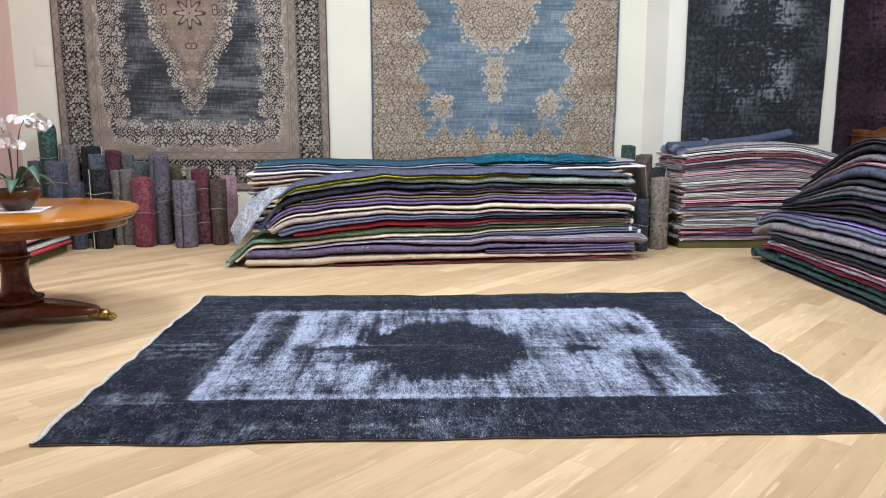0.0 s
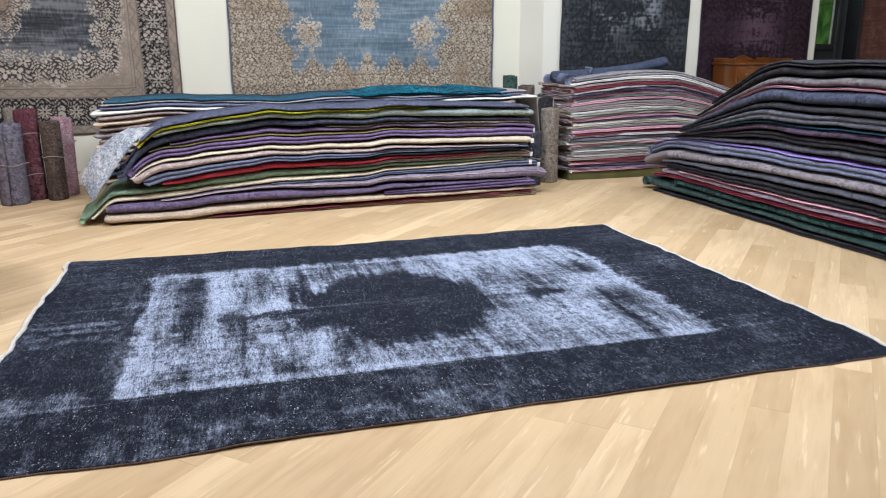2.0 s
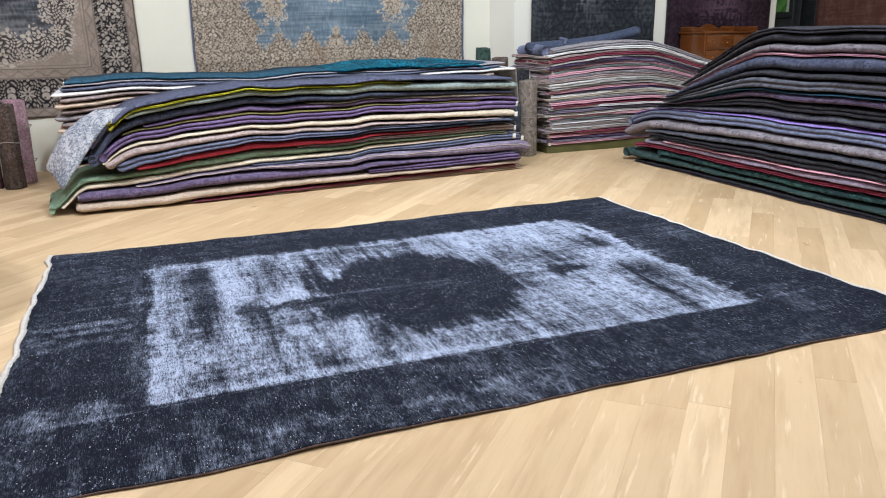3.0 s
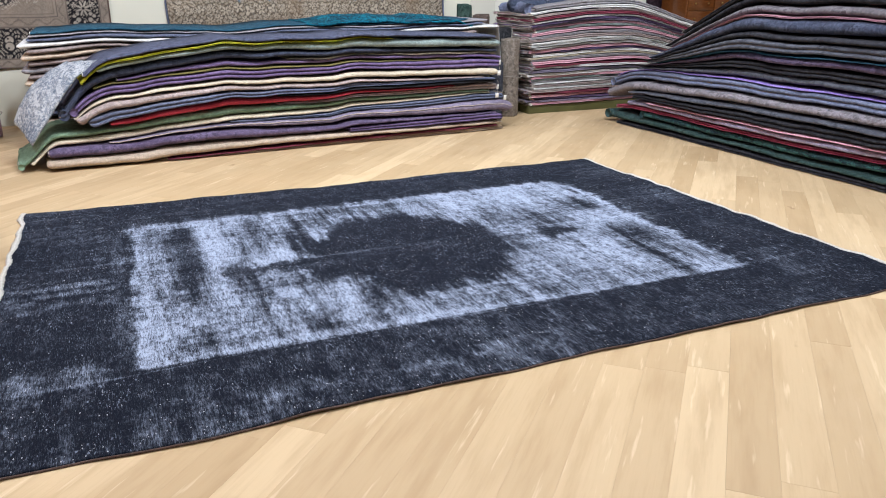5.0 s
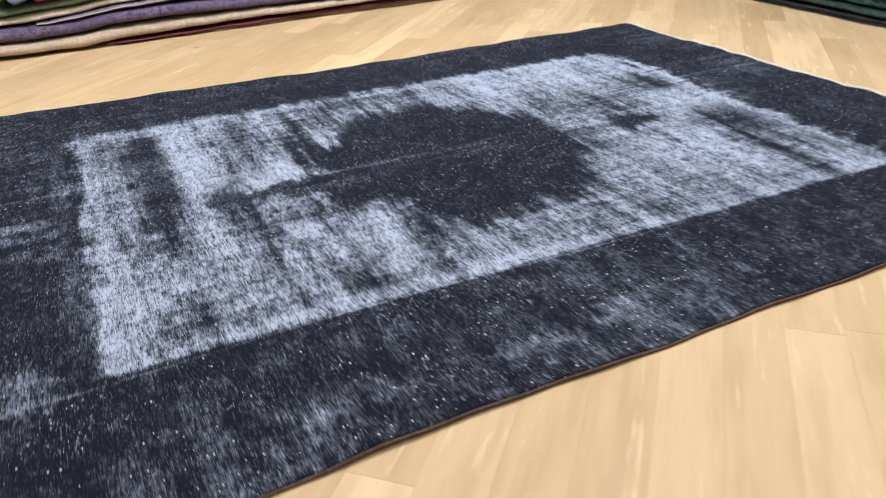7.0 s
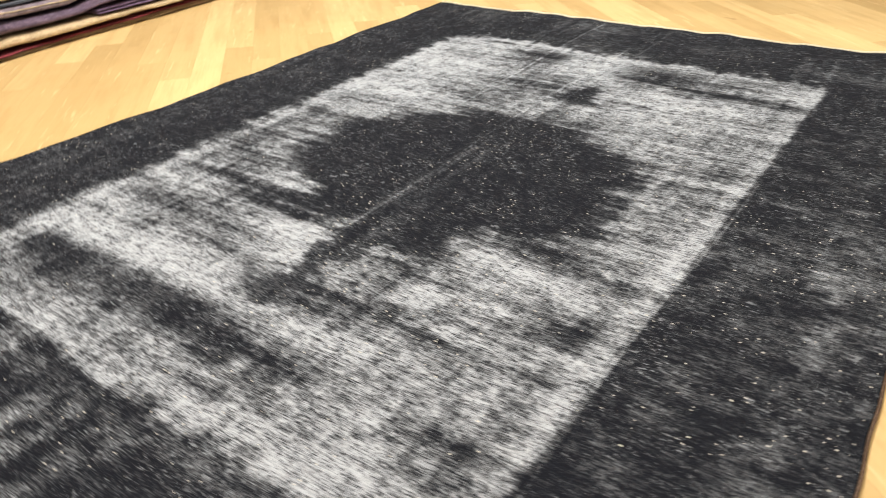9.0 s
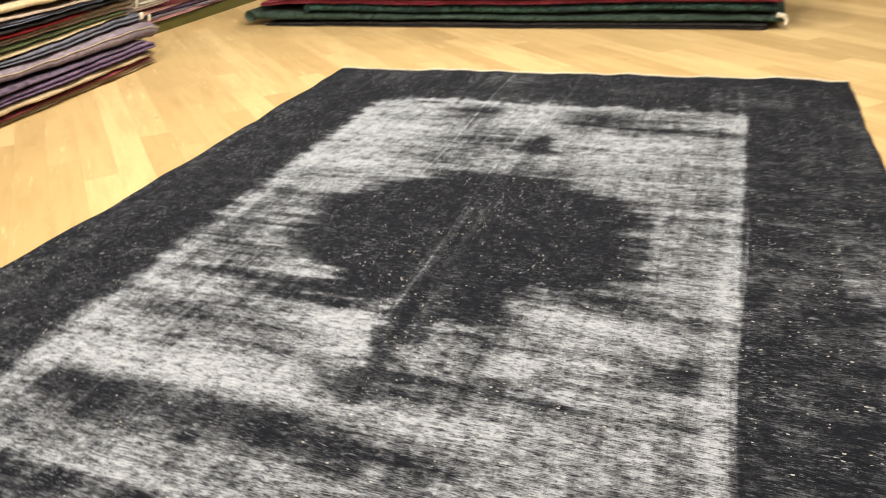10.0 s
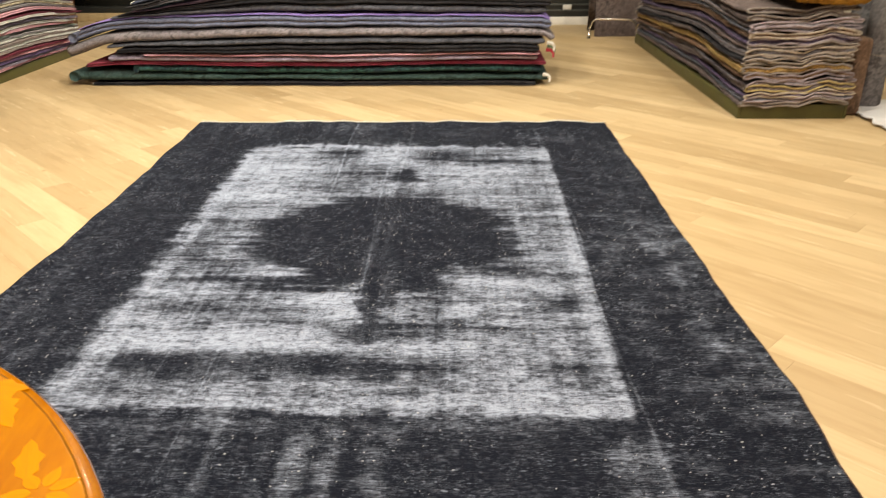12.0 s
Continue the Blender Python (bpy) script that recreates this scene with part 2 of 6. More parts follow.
def woven_mat(name, attribute="pattern", wear=0.5, light=None, dark=None, streak=1.0, specks=0.0, along_y=True, mode="colour"):
    """A hand-knotted rug. mode "colour": the attribute holds its dyed pattern; "worn": the attribute's first channel says how far the pile is abraded to the light ground."""
    m, nt, bsdf, node, link = material(name)
    obj = node("ShaderNodeTexCoord").outputs["Object"]
    sx, sy = (1.0, 0.11) if along_y else (0.11, 1.0)
    weft = noise_node(nt, link, obj, 300 * streak, 3, 0.75, (sx, sy, sx))
    coarse = noise_node(nt, link, obj, 85 * streak, 4, 0.75, (sx, sy * 1.6, sx))
    warp = noise_node(nt, link, obj, 220 * streak, 3, 0.7, (sy, sx, sy))
    blot = noise_node(nt, link, obj, 34, 6, 0.75)
    knot = noise_node(nt, link, obj, 420, 2, 0.5)
    if mode == "worn":
        at = node("ShaderNodeAttribute")
        at.attribute_name = attribute
        sep = node("ShaderNodeSeparateColor")
        link(at.outputs["Color"], sep.inputs[0])
        a = sep.outputs[0]
    else:
        a = None
    crumbs = noise_node(nt, link, obj, 150 * streak, 3, 0.7, (1.0, 0.45, 1.0) if along_y else (0.45, 1.0, 1.0))
    tex = calc(nt, link, "MULTIPLY", crumbs, 0.13)
    for layer, weight in ((weft, 0.40), (warp, 0.07), (coarse, 0.24), (blot, 0.16)):
        tex = calc(nt, link, "MULTIPLY_ADD", layer, weight, tex)
    if mode == "worn":
        s = calc(nt, link, "ADD", a, calc(nt, link, "MULTIPLY", calc(nt, link, "SUBTRACT", tex, 0.5), calc(nt, link, "ADD", calc(nt, link, "MULTIPLY", a, 6.0), 2.4)))
        fac = ramp(nt, link, s, 0.0, 1.30)
        scratch = noise_node(nt, link, obj, 260, 3, 0.75, (1.0, 0.16, 1.0))
        patchy = ramp(nt, link, noise_node(nt, link, obj, 9, 4, 0.7), 0.38, 0.66, 0.05, 0.58)
        fac = calc(nt, link, "MAXIMUM", fac, calc(nt, link, "MULTIPLY", ramp(nt, link, scratch, 0.545, 0.70), patchy))
        c = blend(nt, link, fac, dark, light)
        c = blend(nt, link, ramp(nt, link, knot, 0.3, 0.75, 0.0, 0.4), c, blend(nt, link, 0.6, c, (0.0, 0.0, 0.0)))
    elif mode == "plain":
        big = noise_node(nt, link, obj, 2.6, 5, 0.7, (1, 1, 1))
        bands = noise_node(nt, link, obj, 13, 5, 0.75, (0.16, 2.6, 2.6))
        cols = noise_node(nt, link, obj, 9, 4, 0.7, (2.2, 2.2, 0.25))
        s = calc(nt, link, "ADD", calc(nt, link, "MULTIPLY", big, 0.35), calc(nt, link, "ADD", calc(nt, link, "MULTIPLY", bands, 0.35), calc(nt, link, "MULTIPLY", cols, 0.3)))
        s = calc(nt, link, "ADD", s, calc(nt, link, "MULTIPLY", calc(nt, link, "SUBTRACT", tex, 0.5), 0.7))
        c = blend(nt, link, ramp(nt, link, s, 0.42, 0.74, 0, wear), dark, light)
    else:
        at = node("ShaderNodeAttribute")
        at.attribute_name = attribute
        c = blend(nt, link, ramp(nt, link, tex, 0.35, 0.65, 0.0, 0.45), at.outputs["Color"], blend(nt, link, 0.65, at.outputs["Color"], (0.03, 0.028, 0.03)))
        c = blend(nt, link, ramp(nt, link, tex, 0.52, 0.75, 0.0, wear), c, (0.42, 0.38, 0.34))
    if specks:
        cell = node("ShaderNodeTexVoronoi", Scale=90.0, Randomness=1.0)
        mp = node("ShaderNodeMapping", Scale=(1.0, 0.52, 1.0))
        link(obj, mp.inputs["Vector"])
        link(mp.outputs[0], cell.inputs["Vector"])
        pick = node("ShaderNodeSeparateColor")
        link(cell.outputs["Color"], pick.inputs[0])
        size = ramp(nt, link, pick.outputs[0], 0.20, 1.0, 0.0, 0.22, soft=False)
        dot = calc(nt, link, "LESS_THAN", cell.outputs["Distance"], size)
        dense = ramp(nt, link, noise_node(nt, link, obj, 4.5, 4, 0.7), 0.38, 0.64, 0.12, 1.0)
        keep = calc(nt, link, "LESS_THAN", pick.outputs[1], calc(nt, link, "MULTIPLY", dense, calc(nt, link, "MULTIPLY", sep.outputs[1], 1.7)))
        c = blend(nt, link, calc(nt, link, "MULTIPLY", calc(nt, link, "MULTIPLY", dot, keep), specks), c, (0.58, 0.59, 0.62))
    if mode == "worn":
        nick = noise_node(nt, link, obj, 95, 2, 0.5, (1.0, 0.34, 1.0))
        where = noise_node(nt, link, obj, 3.4, 4, 0.75)
        c = blend(nt, link, calc(nt, link, "MULTIPLY", ramp(nt, link, nick, 0.63, 0.70, 0.0, 0.36), ramp(nt, link, where, 0.44, 0.64, 0.10, 1.0)), c, light)
        pit = noise_node(nt, link, obj, 120, 3, 0.6, (1.0, 0.30, 1.0))
        c = blend(nt, link, ramp(nt, link, pit, 0.57, 0.66, 0.0, 0.62), c, dark)
    link(c, bsdf.inputs["Base Color"])
    set_in(bsdf, rough=0.95, spec=0.06)
    bump(nt, link, bsdf, calc(nt, link, "ADD", knot, calc(nt, link, "MULTIPLY", tex, 2.0)), 0.5, 0.003)
    return m


# Dyed wool of the piled and rolled rugs.
DYES = {
    "beige": (0.36, 0.29, 0.22), "cream": (0.46, 0.385, 0.29), "white": (0.60, 0.56, 0.52), "grey": (0.20, 0.19, 0.20), "taupe": (0.21, 0.17, 0.16),
    "slate": (0.080, 0.092, 0.142), "navy": (0.030, 0.036, 0.060), "black": (0.019, 0.019, 0.025), "purple": (0.095, 0.066, 0.14), "lilac": (0.165, 0.145, 0.20),
    "violet": (0.24, 0.18, 0.50), "red": (0.36, 0.035, 0.055), "maroon": (0.13, 0.022, 0.04), "pink": (0.42, 0.23, 0.27), "green": (0.125, 0.19, 0.125),
    "forest": (0.024, 0.050, 0.048), "olive": (0.13, 0.115, 0.035), "lime": (0.52, 0.50, 0.03), "teal": (0.012, 0.11, 0.17), "sage": (0.13, 0.16, 0.15),
    "petrol": (0.008, 0.045, 0.075), "brown": (0.12, 0.075, 0.052), "rust": (0.27, 0.105, 0.07),
    "charcoal": (0.066, 0.070, 0.088), "plum": (0.066, 0.049, 0.090), "ash": (0.118, 0.107, 0.118), "umber": (0.088, 0.068, 0.066), "mustard": (0.20, 0.13, 0.050), "ink": (0.046, 0.052, 0.085), "emerald": (0.035, 0.105, 0.078), "heather": (0.120, 0.102, 0.145), "fawn": (0.24, 0.19, 0.145), "crimson": (0.21, 0.030, 0.055), "spruce": (0.020, 0.046, 0.052),
}
WOOL = {k: cloth("wool_" + k, tuple(min(0.7, 1.28 * c) for c in v) if sum(v) > 0.12 else v, pattern=0.85 if max(v) < 0.3 else 0.45) for k, v in DYES.items()}
WOOL["spruce"] = cloth("wool_spruce", (0.016, 0.030, 0.042), (0.050, 0.135, 0.125), pattern=1.0, crisp=True)
ROLLED = {k: cloth("rolled_" + k, tuple(0.60 * (0.85 * c + 0.15 * sum(v) / 3) + 0.003 for c in v), tuple(1.05 * (0.75 * c + 0.25 * sum(v) / 3) + 0.045 for c in v), pattern=0.8, crisp=True) for k, v in DYES.items()}
FRINGE = cloth("fringe_cotton", (0.70, 0.66, 0.58), pattern=0.3)
BACKING = cloth("rug_backing", (0.46, 0.39, 0.31), pattern=0.5)
WALL = painted("cream_wall_paint", (0.66, 0.645, 0.53), 0.05)
WALL_PINK = painted("pink_wall_paint", (0.74, 0.50, 0.44), 0.06)
WALL_WHITE = painted("white_wall_paint", (0.66, 0.65, 0.565), 0.05)
CEILING = painted("ceiling_paint", (0.82, 0.81, 0.78), 0.04)
OAK = oak_mat("oak_plank", True)
OAK_FAR = oak_mat("oak_plank_far", False)
GAP = plain_mat("floor_joint", (0.55, 0.41, 0.24), 0.9)
GREEN_BOARD = painted("olive_green_paint", (0.085, 0.085, 0.025), 0.3, 0.5, 6)
MAHOGANY = polished_wood("mahogany", (0.058, 0.015, 0.006), (0.135, 0.036, 0.012), 0.25, 0.5)
TABLE_TOP = polished_wood("satinwood_veneer", (0.38, 0.120, 0.003), (0.48, 0.172, 0.004), 0.30, 0.75, 3.0, (1, 6, 6))
INLAY = polished_wood("inlay_boxwood", (0.56, 0.205, 0.004), (0.64, 0.245, 0.005), 0.32, 0.75, 5.0)
DESK_WOOD = polished_wood("desk_wood", (0.085, 0.024, 0.005), (0.16, 0.055, 0.013), 0.3, 0.4)
BRASS = plain_mat("worn_brass", (0.42, 0.28, 0.09), 0.35, 1.0, 0.3, 40)
CHROME = plain_mat("chrome", (0.75, 0.74, 0.72), 0.15, 1.0, 0.02)
STRING = plain_mat("tie_string", (0.35, 0.31, 0.27), 0.9)
PAPER = plain_mat("white_paper", (0.80, 0.79, 0.76), 0.7)
DARK_METAL = plain_mat("dark_metal", (0.035, 0.038, 0.038), 0.4, 0.3)

# ---------- room ----------
X0, X1, Y0, YB, YR = -5.03, 7.30, -7.5, 4.90, 4.60


def wall(name, corners, z0, z1, mat, label):
    """A wall from a plan outline, standing on z0."""
    n = len(corners)
    v = [(x, y, z0) for x, y in corners] + [(x, y, z1) for x, y in corners]
    f = [tuple(range(n))[::-1], tuple(range(n, 2 * n))] + [(i, (i + 1) % n, n + (i + 1) % n, n + i) for i in range(n)]
    return tagged(part(name, mesh_of(name, v, f, mat, False)), label, "wall", kind="structure")


wall("wall_north", [(X0, YB), (2.60, YB), (2.60, YB + 0.25), (X0, YB + 0.25)], 0, CEIL, WALL, "cream painted showroom wall behind the hanging rugs")
wall("wall_north_east", [(2.60, YB), (2.77, YR), (6.63, YR), (6.63, YB + 0.25), (2.60, YB + 0.25)], 0, CEIL, WALL_WHITE, "white painted projecting wall with dark rugs")
wall("wall_window_head", [(6.63, YB), (X1, YB), (X1, YB + 0.2), (6.63, YB + 0.2)], 2.6, CEIL, WALL_WHITE, "white wall above the glazed door")
wall("wall_west", [(X0 - 0.2, Y0), (X0, Y0), (X0, YB + 0.25), (X0 - 0.2, YB + 0.25)], 0, CEIL, WALL_PINK, "pale pink painted side wall")
wall("wall_east", [(X1, Y0), (X1 + 0.2, Y0), (X1 + 0.2, YB + 0.25), (X1, YB + 0.25)], 0, CEIL, WALL, "cream painted wall with a hanging brown rug")
wall("wall_south", [(X0 - 0.2, Y0 - 0.2), (X1 + 0.2, Y0 - 0.2), (X1 + 0.2, Y0), (X0 - 0.2, Y0)], 0, CEIL, WALL, "plain cream wall closing the showroom")
tagged(part("ceiling", (box_bm(X0 - 0.2, X1 + 0.2, Y0 - 0.2, YB + 0.25, CEIL, CEIL + 0.15, 0), CEILING)), "plain white ceiling", "ceiling", kind="structure")
tagged(part("baseboard", (box_bm(X1 - 0.02, X1 - 0.002, -1.0, YB, 0.0, 0.11, 0.004), OAK_FAR)), "light oak skirting along the wall", "baseboard", kind="structure")
tagged(part("trim", (box_bm(X1 - 0.03, X1 - 0.003, -6.0, -1.02, 0.0, 0.10, 0.004), PAPER)), "white painted skirting along the wall", "baseboard", kind="structure")

# Small access plate on the wall.
plate = thing("wall_plate", "small flush white access plate on the cream wall", "panel", pose(-4.68, YB, 2.15))
part("plate", (box_bm(-0.10, 0.10, -0.008, 0, -0.11, 0.11, 0.003), WALL), plate)
part("frame", (box_bm(-0.112, 0.112, -0.004, 0, -0.122, 0.122, 0.002), WALL), plate)

# Glazed door in the corner, with a glowing green panel for the greenery outside.
door = tagged(new("door_1"), "dark framed glazed door with green plants outside", "door", kind="structure")
for name, bx in (("jamb", (6.63, 6.70, YB, YB + 0.1, 0.0, 2.6)), ("jamb", (7.23, 7.30, YB, YB + 0.1, 0.0, 2.6)), ("head", (6.70, 7.23, YB, YB + 0.1, 2.52, 2.6)),
                 ("rail", (6.70, 7.23, YB + 0.01, YB + 0.08, 1.38, 1.46)), ("kick_panel", (6.70, 7.23, YB + 0.03, YB + 0.07, 0.0, 1.38))):
    part(name, (box_bm(*bx), DARK_METAL), door)
gm, gnt, gb, gnode, glink = material("door_glass")
set_in(gb, rough=0.02, trans=1.0, ior=1.1)
pane = part("pane", (box_bm(6.70, 7.23, YB + 0.045, YB + 0.055, 1.46, 2.52, 0), gm), door)
pane.visible_shadow = False
bm_, bnt, bb, bnode, blink = material("glowing_greenery_backdrop")
gpos = bnode("ShaderNodeNewGeometry").outputs["Position"]
gcol = blend(bnt, blink, ramp(bnt, blink, noise_node(bnt, blink, gpos, 7, 5, 0.7), 0.4, 0.65), (0.03, 0.09, 0.02), (0.16, 0.36, 0.08))
blink(gcol, bb.inputs["Base Color"])
blink(gcol, bb.inputs["Emission Color"])
# Emission on the panel stands in for daylight on the leaves.
bb.inputs["Emission Strength"].default_value = 0.4
tagged(part("backdrop", (box_bm(6.0, 8.6, 5.9, 5.92, 0.0, 3.4, 0), bm_)), "glowing green panel standing in for foliage outside the glazed door", "foliage", kind="structure")

panel = tagged(new("door_2"), "dark framed glazed door behind the hanging brown rug", "door", kind="structure")
for name, bx in (("jamb", (X1 - 0.018, X1 - 0.002, 4.82, 4.89, 0.112, 2.6)), ("jamb", (X1 - 0.018, X1 - 0.002, 3.60, 3.67, 0.112, 2.6)), ("head", (X1 - 0.018, X1 - 0.002, 3.672, 4.818, 2.52, 2.6)), ("bottom_rail", (X1 - 0.018, X1 - 0.002, 3.672, 4.818, 0.112, 0.20))):
    part(name, (box_bm(*bx, 0.003), DARK_METAL), panel)
part("pane", (box_bm(X1 - 0.010, X1 - 0.004, 3.672, 4.818, 0.202, 2.518, 0), plain_mat("smoked_glass", (0.030, 0.033, 0.034), 0.08)), panel)

# ---------- rugs with woven patterns ----------
def sheet(name, us, vs, point, thick_dir, mats, colours=None):
    """A cloth over the grid us x vs; point(u, v) gives arrays of x, y, z. The rim is turned back by thick_dir and closed behind."""
    U, V = np.meshgrid(us, vs)
    P = np.stack(point(U, V), -1).reshape(-1, 3)
    ny, nx = U.shape
    k = np.arange(nx * ny).reshape(ny, nx)
    quads = np.stack([k[:-1, :-1], k[:-1, 1:], k[1:, 1:], k[1:, :-1]], -1).reshape(-1, 4)
    ring = np.concatenate([k[0, :], k[1:, -1], k[-1, -2::-1], k[-2:0:-1, 0]])
    n, m = len(P), len(ring)
    if n < 6000:
        back, slot = P + np.array(thick_dir), ring
        behind = [(int(q[3]) + n, int(q[2]) + n, int(q[1]) + n, int(q[0]) + n) for q in quads]
    else:
        back, slot, behind = P[ring] + np.array(thick_dir), np.arange(m), []
    P = np.concatenate([P, back])
    rim = [(int(ring[(i + 1) % m]), int(ring[i]), n + int(slot[i]), n + int(slot[(i + 1) % m])) for i in range(m)]
    faces = [tuple(map(int, q)) for q in quads] + rim + behind
    me = mesh_of(name, P.tolist(), faces, mats)
    if colours is not None:
        att = me.color_attributes.new("pattern", "FLOAT_COLOR", "POINT")
        flat = np.ones((len(P), 4), np.float32)
        flat[:n, :3] = colours.reshape(-1, 3)
        flat[n:, :3] = colours.reshape(-1, 3) if n < 6000 else colours.reshape(-1, 3)[ring]
        att.data.foreach_set("color", flat.ravel())
    return me


def soft_noise(U, V, su, sv, seed):
    """Value noise, 0 to 1, with cells of su x sv metres."""
    r = np.random.RandomState(seed)
    a, b = U / su + 50, V / sv + 50
    i, j = np.floor(a).astype(int), np.floor(b).astype(int)
    g = r.rand(256, 256)
    fa, fb = a - i, b - j
    fa, fb = fa * fa * (3 - 2 * fa), fb * fb * (3 - 2 * fb)
    at = lambda p, q: g[p % 256, q % 256]
    return (at(i, j) * (1 - fa) + at(i + 1, j) * fa) * (1 - fb) + (at(i, j + 1) * (1 - fa) + at(i + 1, j + 1) * fa) * fb


def stamp(U, V, marks):
    """Rosettes and leaves: petals and outlines, both 0 to 1, for rows of (u, v, radius, petals, turn)."""
    pet, out = np.zeros_like(U), np.zeros_like(U)
    us, vs = U[0], V[:, 0]
    for u, v, r, n, ph in marks:
        a, b = np.searchsorted(us, [u - 1.4 * r, u + 1.4 * r])
        c, d = np.searchsorted(vs, [v - 1.4 * r, v + 1.4 * r])
        if b <= a or d <= c:
            continue
        x, y = U[c:d, a:b] - u, V[c:d, a:b] - v
        rho, th = np.hypot(x, y) / r, np.arctan2(y, x)
        edge = 0.62 + 0.38 * np.cos(n * (th + ph))
        p = smooth_step(0.12, -0.05, rho - edge)
        hole = smooth_step(0.22, 0.14, rho)
        pet[c:d, a:b] = np.maximum(pet[c:d, a:b] * (rho > edge + 0.2), p - hole)
        out[c:d, a:b] = np.maximum(out[c:d, a:b], np.maximum(smooth_step(0.42, 0.2, rho - edge) - p, hole))
    return pet, out


def scatter(W, H, cell, seed, rmin, rmax):
    """Mirrored, jittered rows of rosettes that fill W x H."""
    r = random.Random(seed)
    rows = []
    for j in range(int(H / cell) + 1):
        for i in range(int(W / 2 / cell) + 1):
            u, v = (i + 0.5 * (j % 2) + r.uniform(-0.25, 0.25)) * cell, (j + r.uniform(-0.25, 0.25)) * cell
            one = (r.uniform(rmin, rmax), r.choice((3, 5, 6, 8)), r.uniform(0, 6.28))
            rows += [(u, v, *one), (W - u, v, one[0], one[1], math.pi - one[2])]
    return rows


def scrollwork(U, V, W, cell, seed):
    """Mirrored arabesques: filled leaves and the lines between them, both 0 to 1."""
    k = 2 * math.pi / cell
    x = np.abs(U - W / 2)
    p = k * x + 2.1 * np.sin(0.37 * k * V + seed) + 1.2 * np.sin(0.53 * k * x + 2.0 * seed)
    q = k * V + 2.1 * np.sin(0.41 * k * x + 1.7 * seed) + 1.1 * np.sin(0.29 * k * V + 0.5)
    w = np.abs(np.sin(p) * np.sin(q))
    return smooth_step(0.34, 0.54, w), smooth_step(0.22, 0.08, w)


def paint(C, mask, col):
    C[:] = C * (1 - mask[..., None]) + np.array(col) * mask[..., None]


def border_motifs(W, H, mid, pitch, r):
    """Rosettes, pairs of paisleys and buds that march round a border whose middle lies at mid from the edge."""
    marks = []
    for k in range(int(H / pitch) + 1):
        for side, u in ((1, mid), (-1, W - mid)):
            v = mid + k * pitch
            marks += [(u, v, (0.85 if k % 2 else 0.6) * r, 8 if k % 2 else 6, 0.4), (u, v + 0.5 * pitch, 0.45 * r, 4, 0.0), (u + 1.25 * r, v + 0.3 * pitch, 0.30 * r, 5, k), (u - 1.25 * r, v + 0.3 * pitch, 0.30 * r, 5, -k)]
            for q in (-1, 1):
                marks += [(u + q * 0.62 * r, v + 0.5 * pitch - 0.45 * r, 0.52 * r, 3, 0.5 * q), (u + q * 0.80 * r, v + 0.5 * pitch + 0.35 * r, 0.50 * r, 2, 0.8 * q),
                          (u + q * 0.95 * r, v + 0.10 * pitch, 0.32 * r, 5, k), (u + q * 0.85 * r, v - 0.20 * pitch, 0.40 * r, 2, 0.6 * q)]
    for k in range(int(W / pitch)):
        for v in (mid, H - mid):
            u = mid + (k + 0.5) * pitch
            marks += [(u, v, 0.85 * r, 8, 0.4), (u + 0.5 * pitch, v + 0.5 * r, 0.6 * r, 1, 0.9), (u + 0.5 * pitch, v - 0.5 * r, 0.6 * r, 1, -0.9)]
    return marks


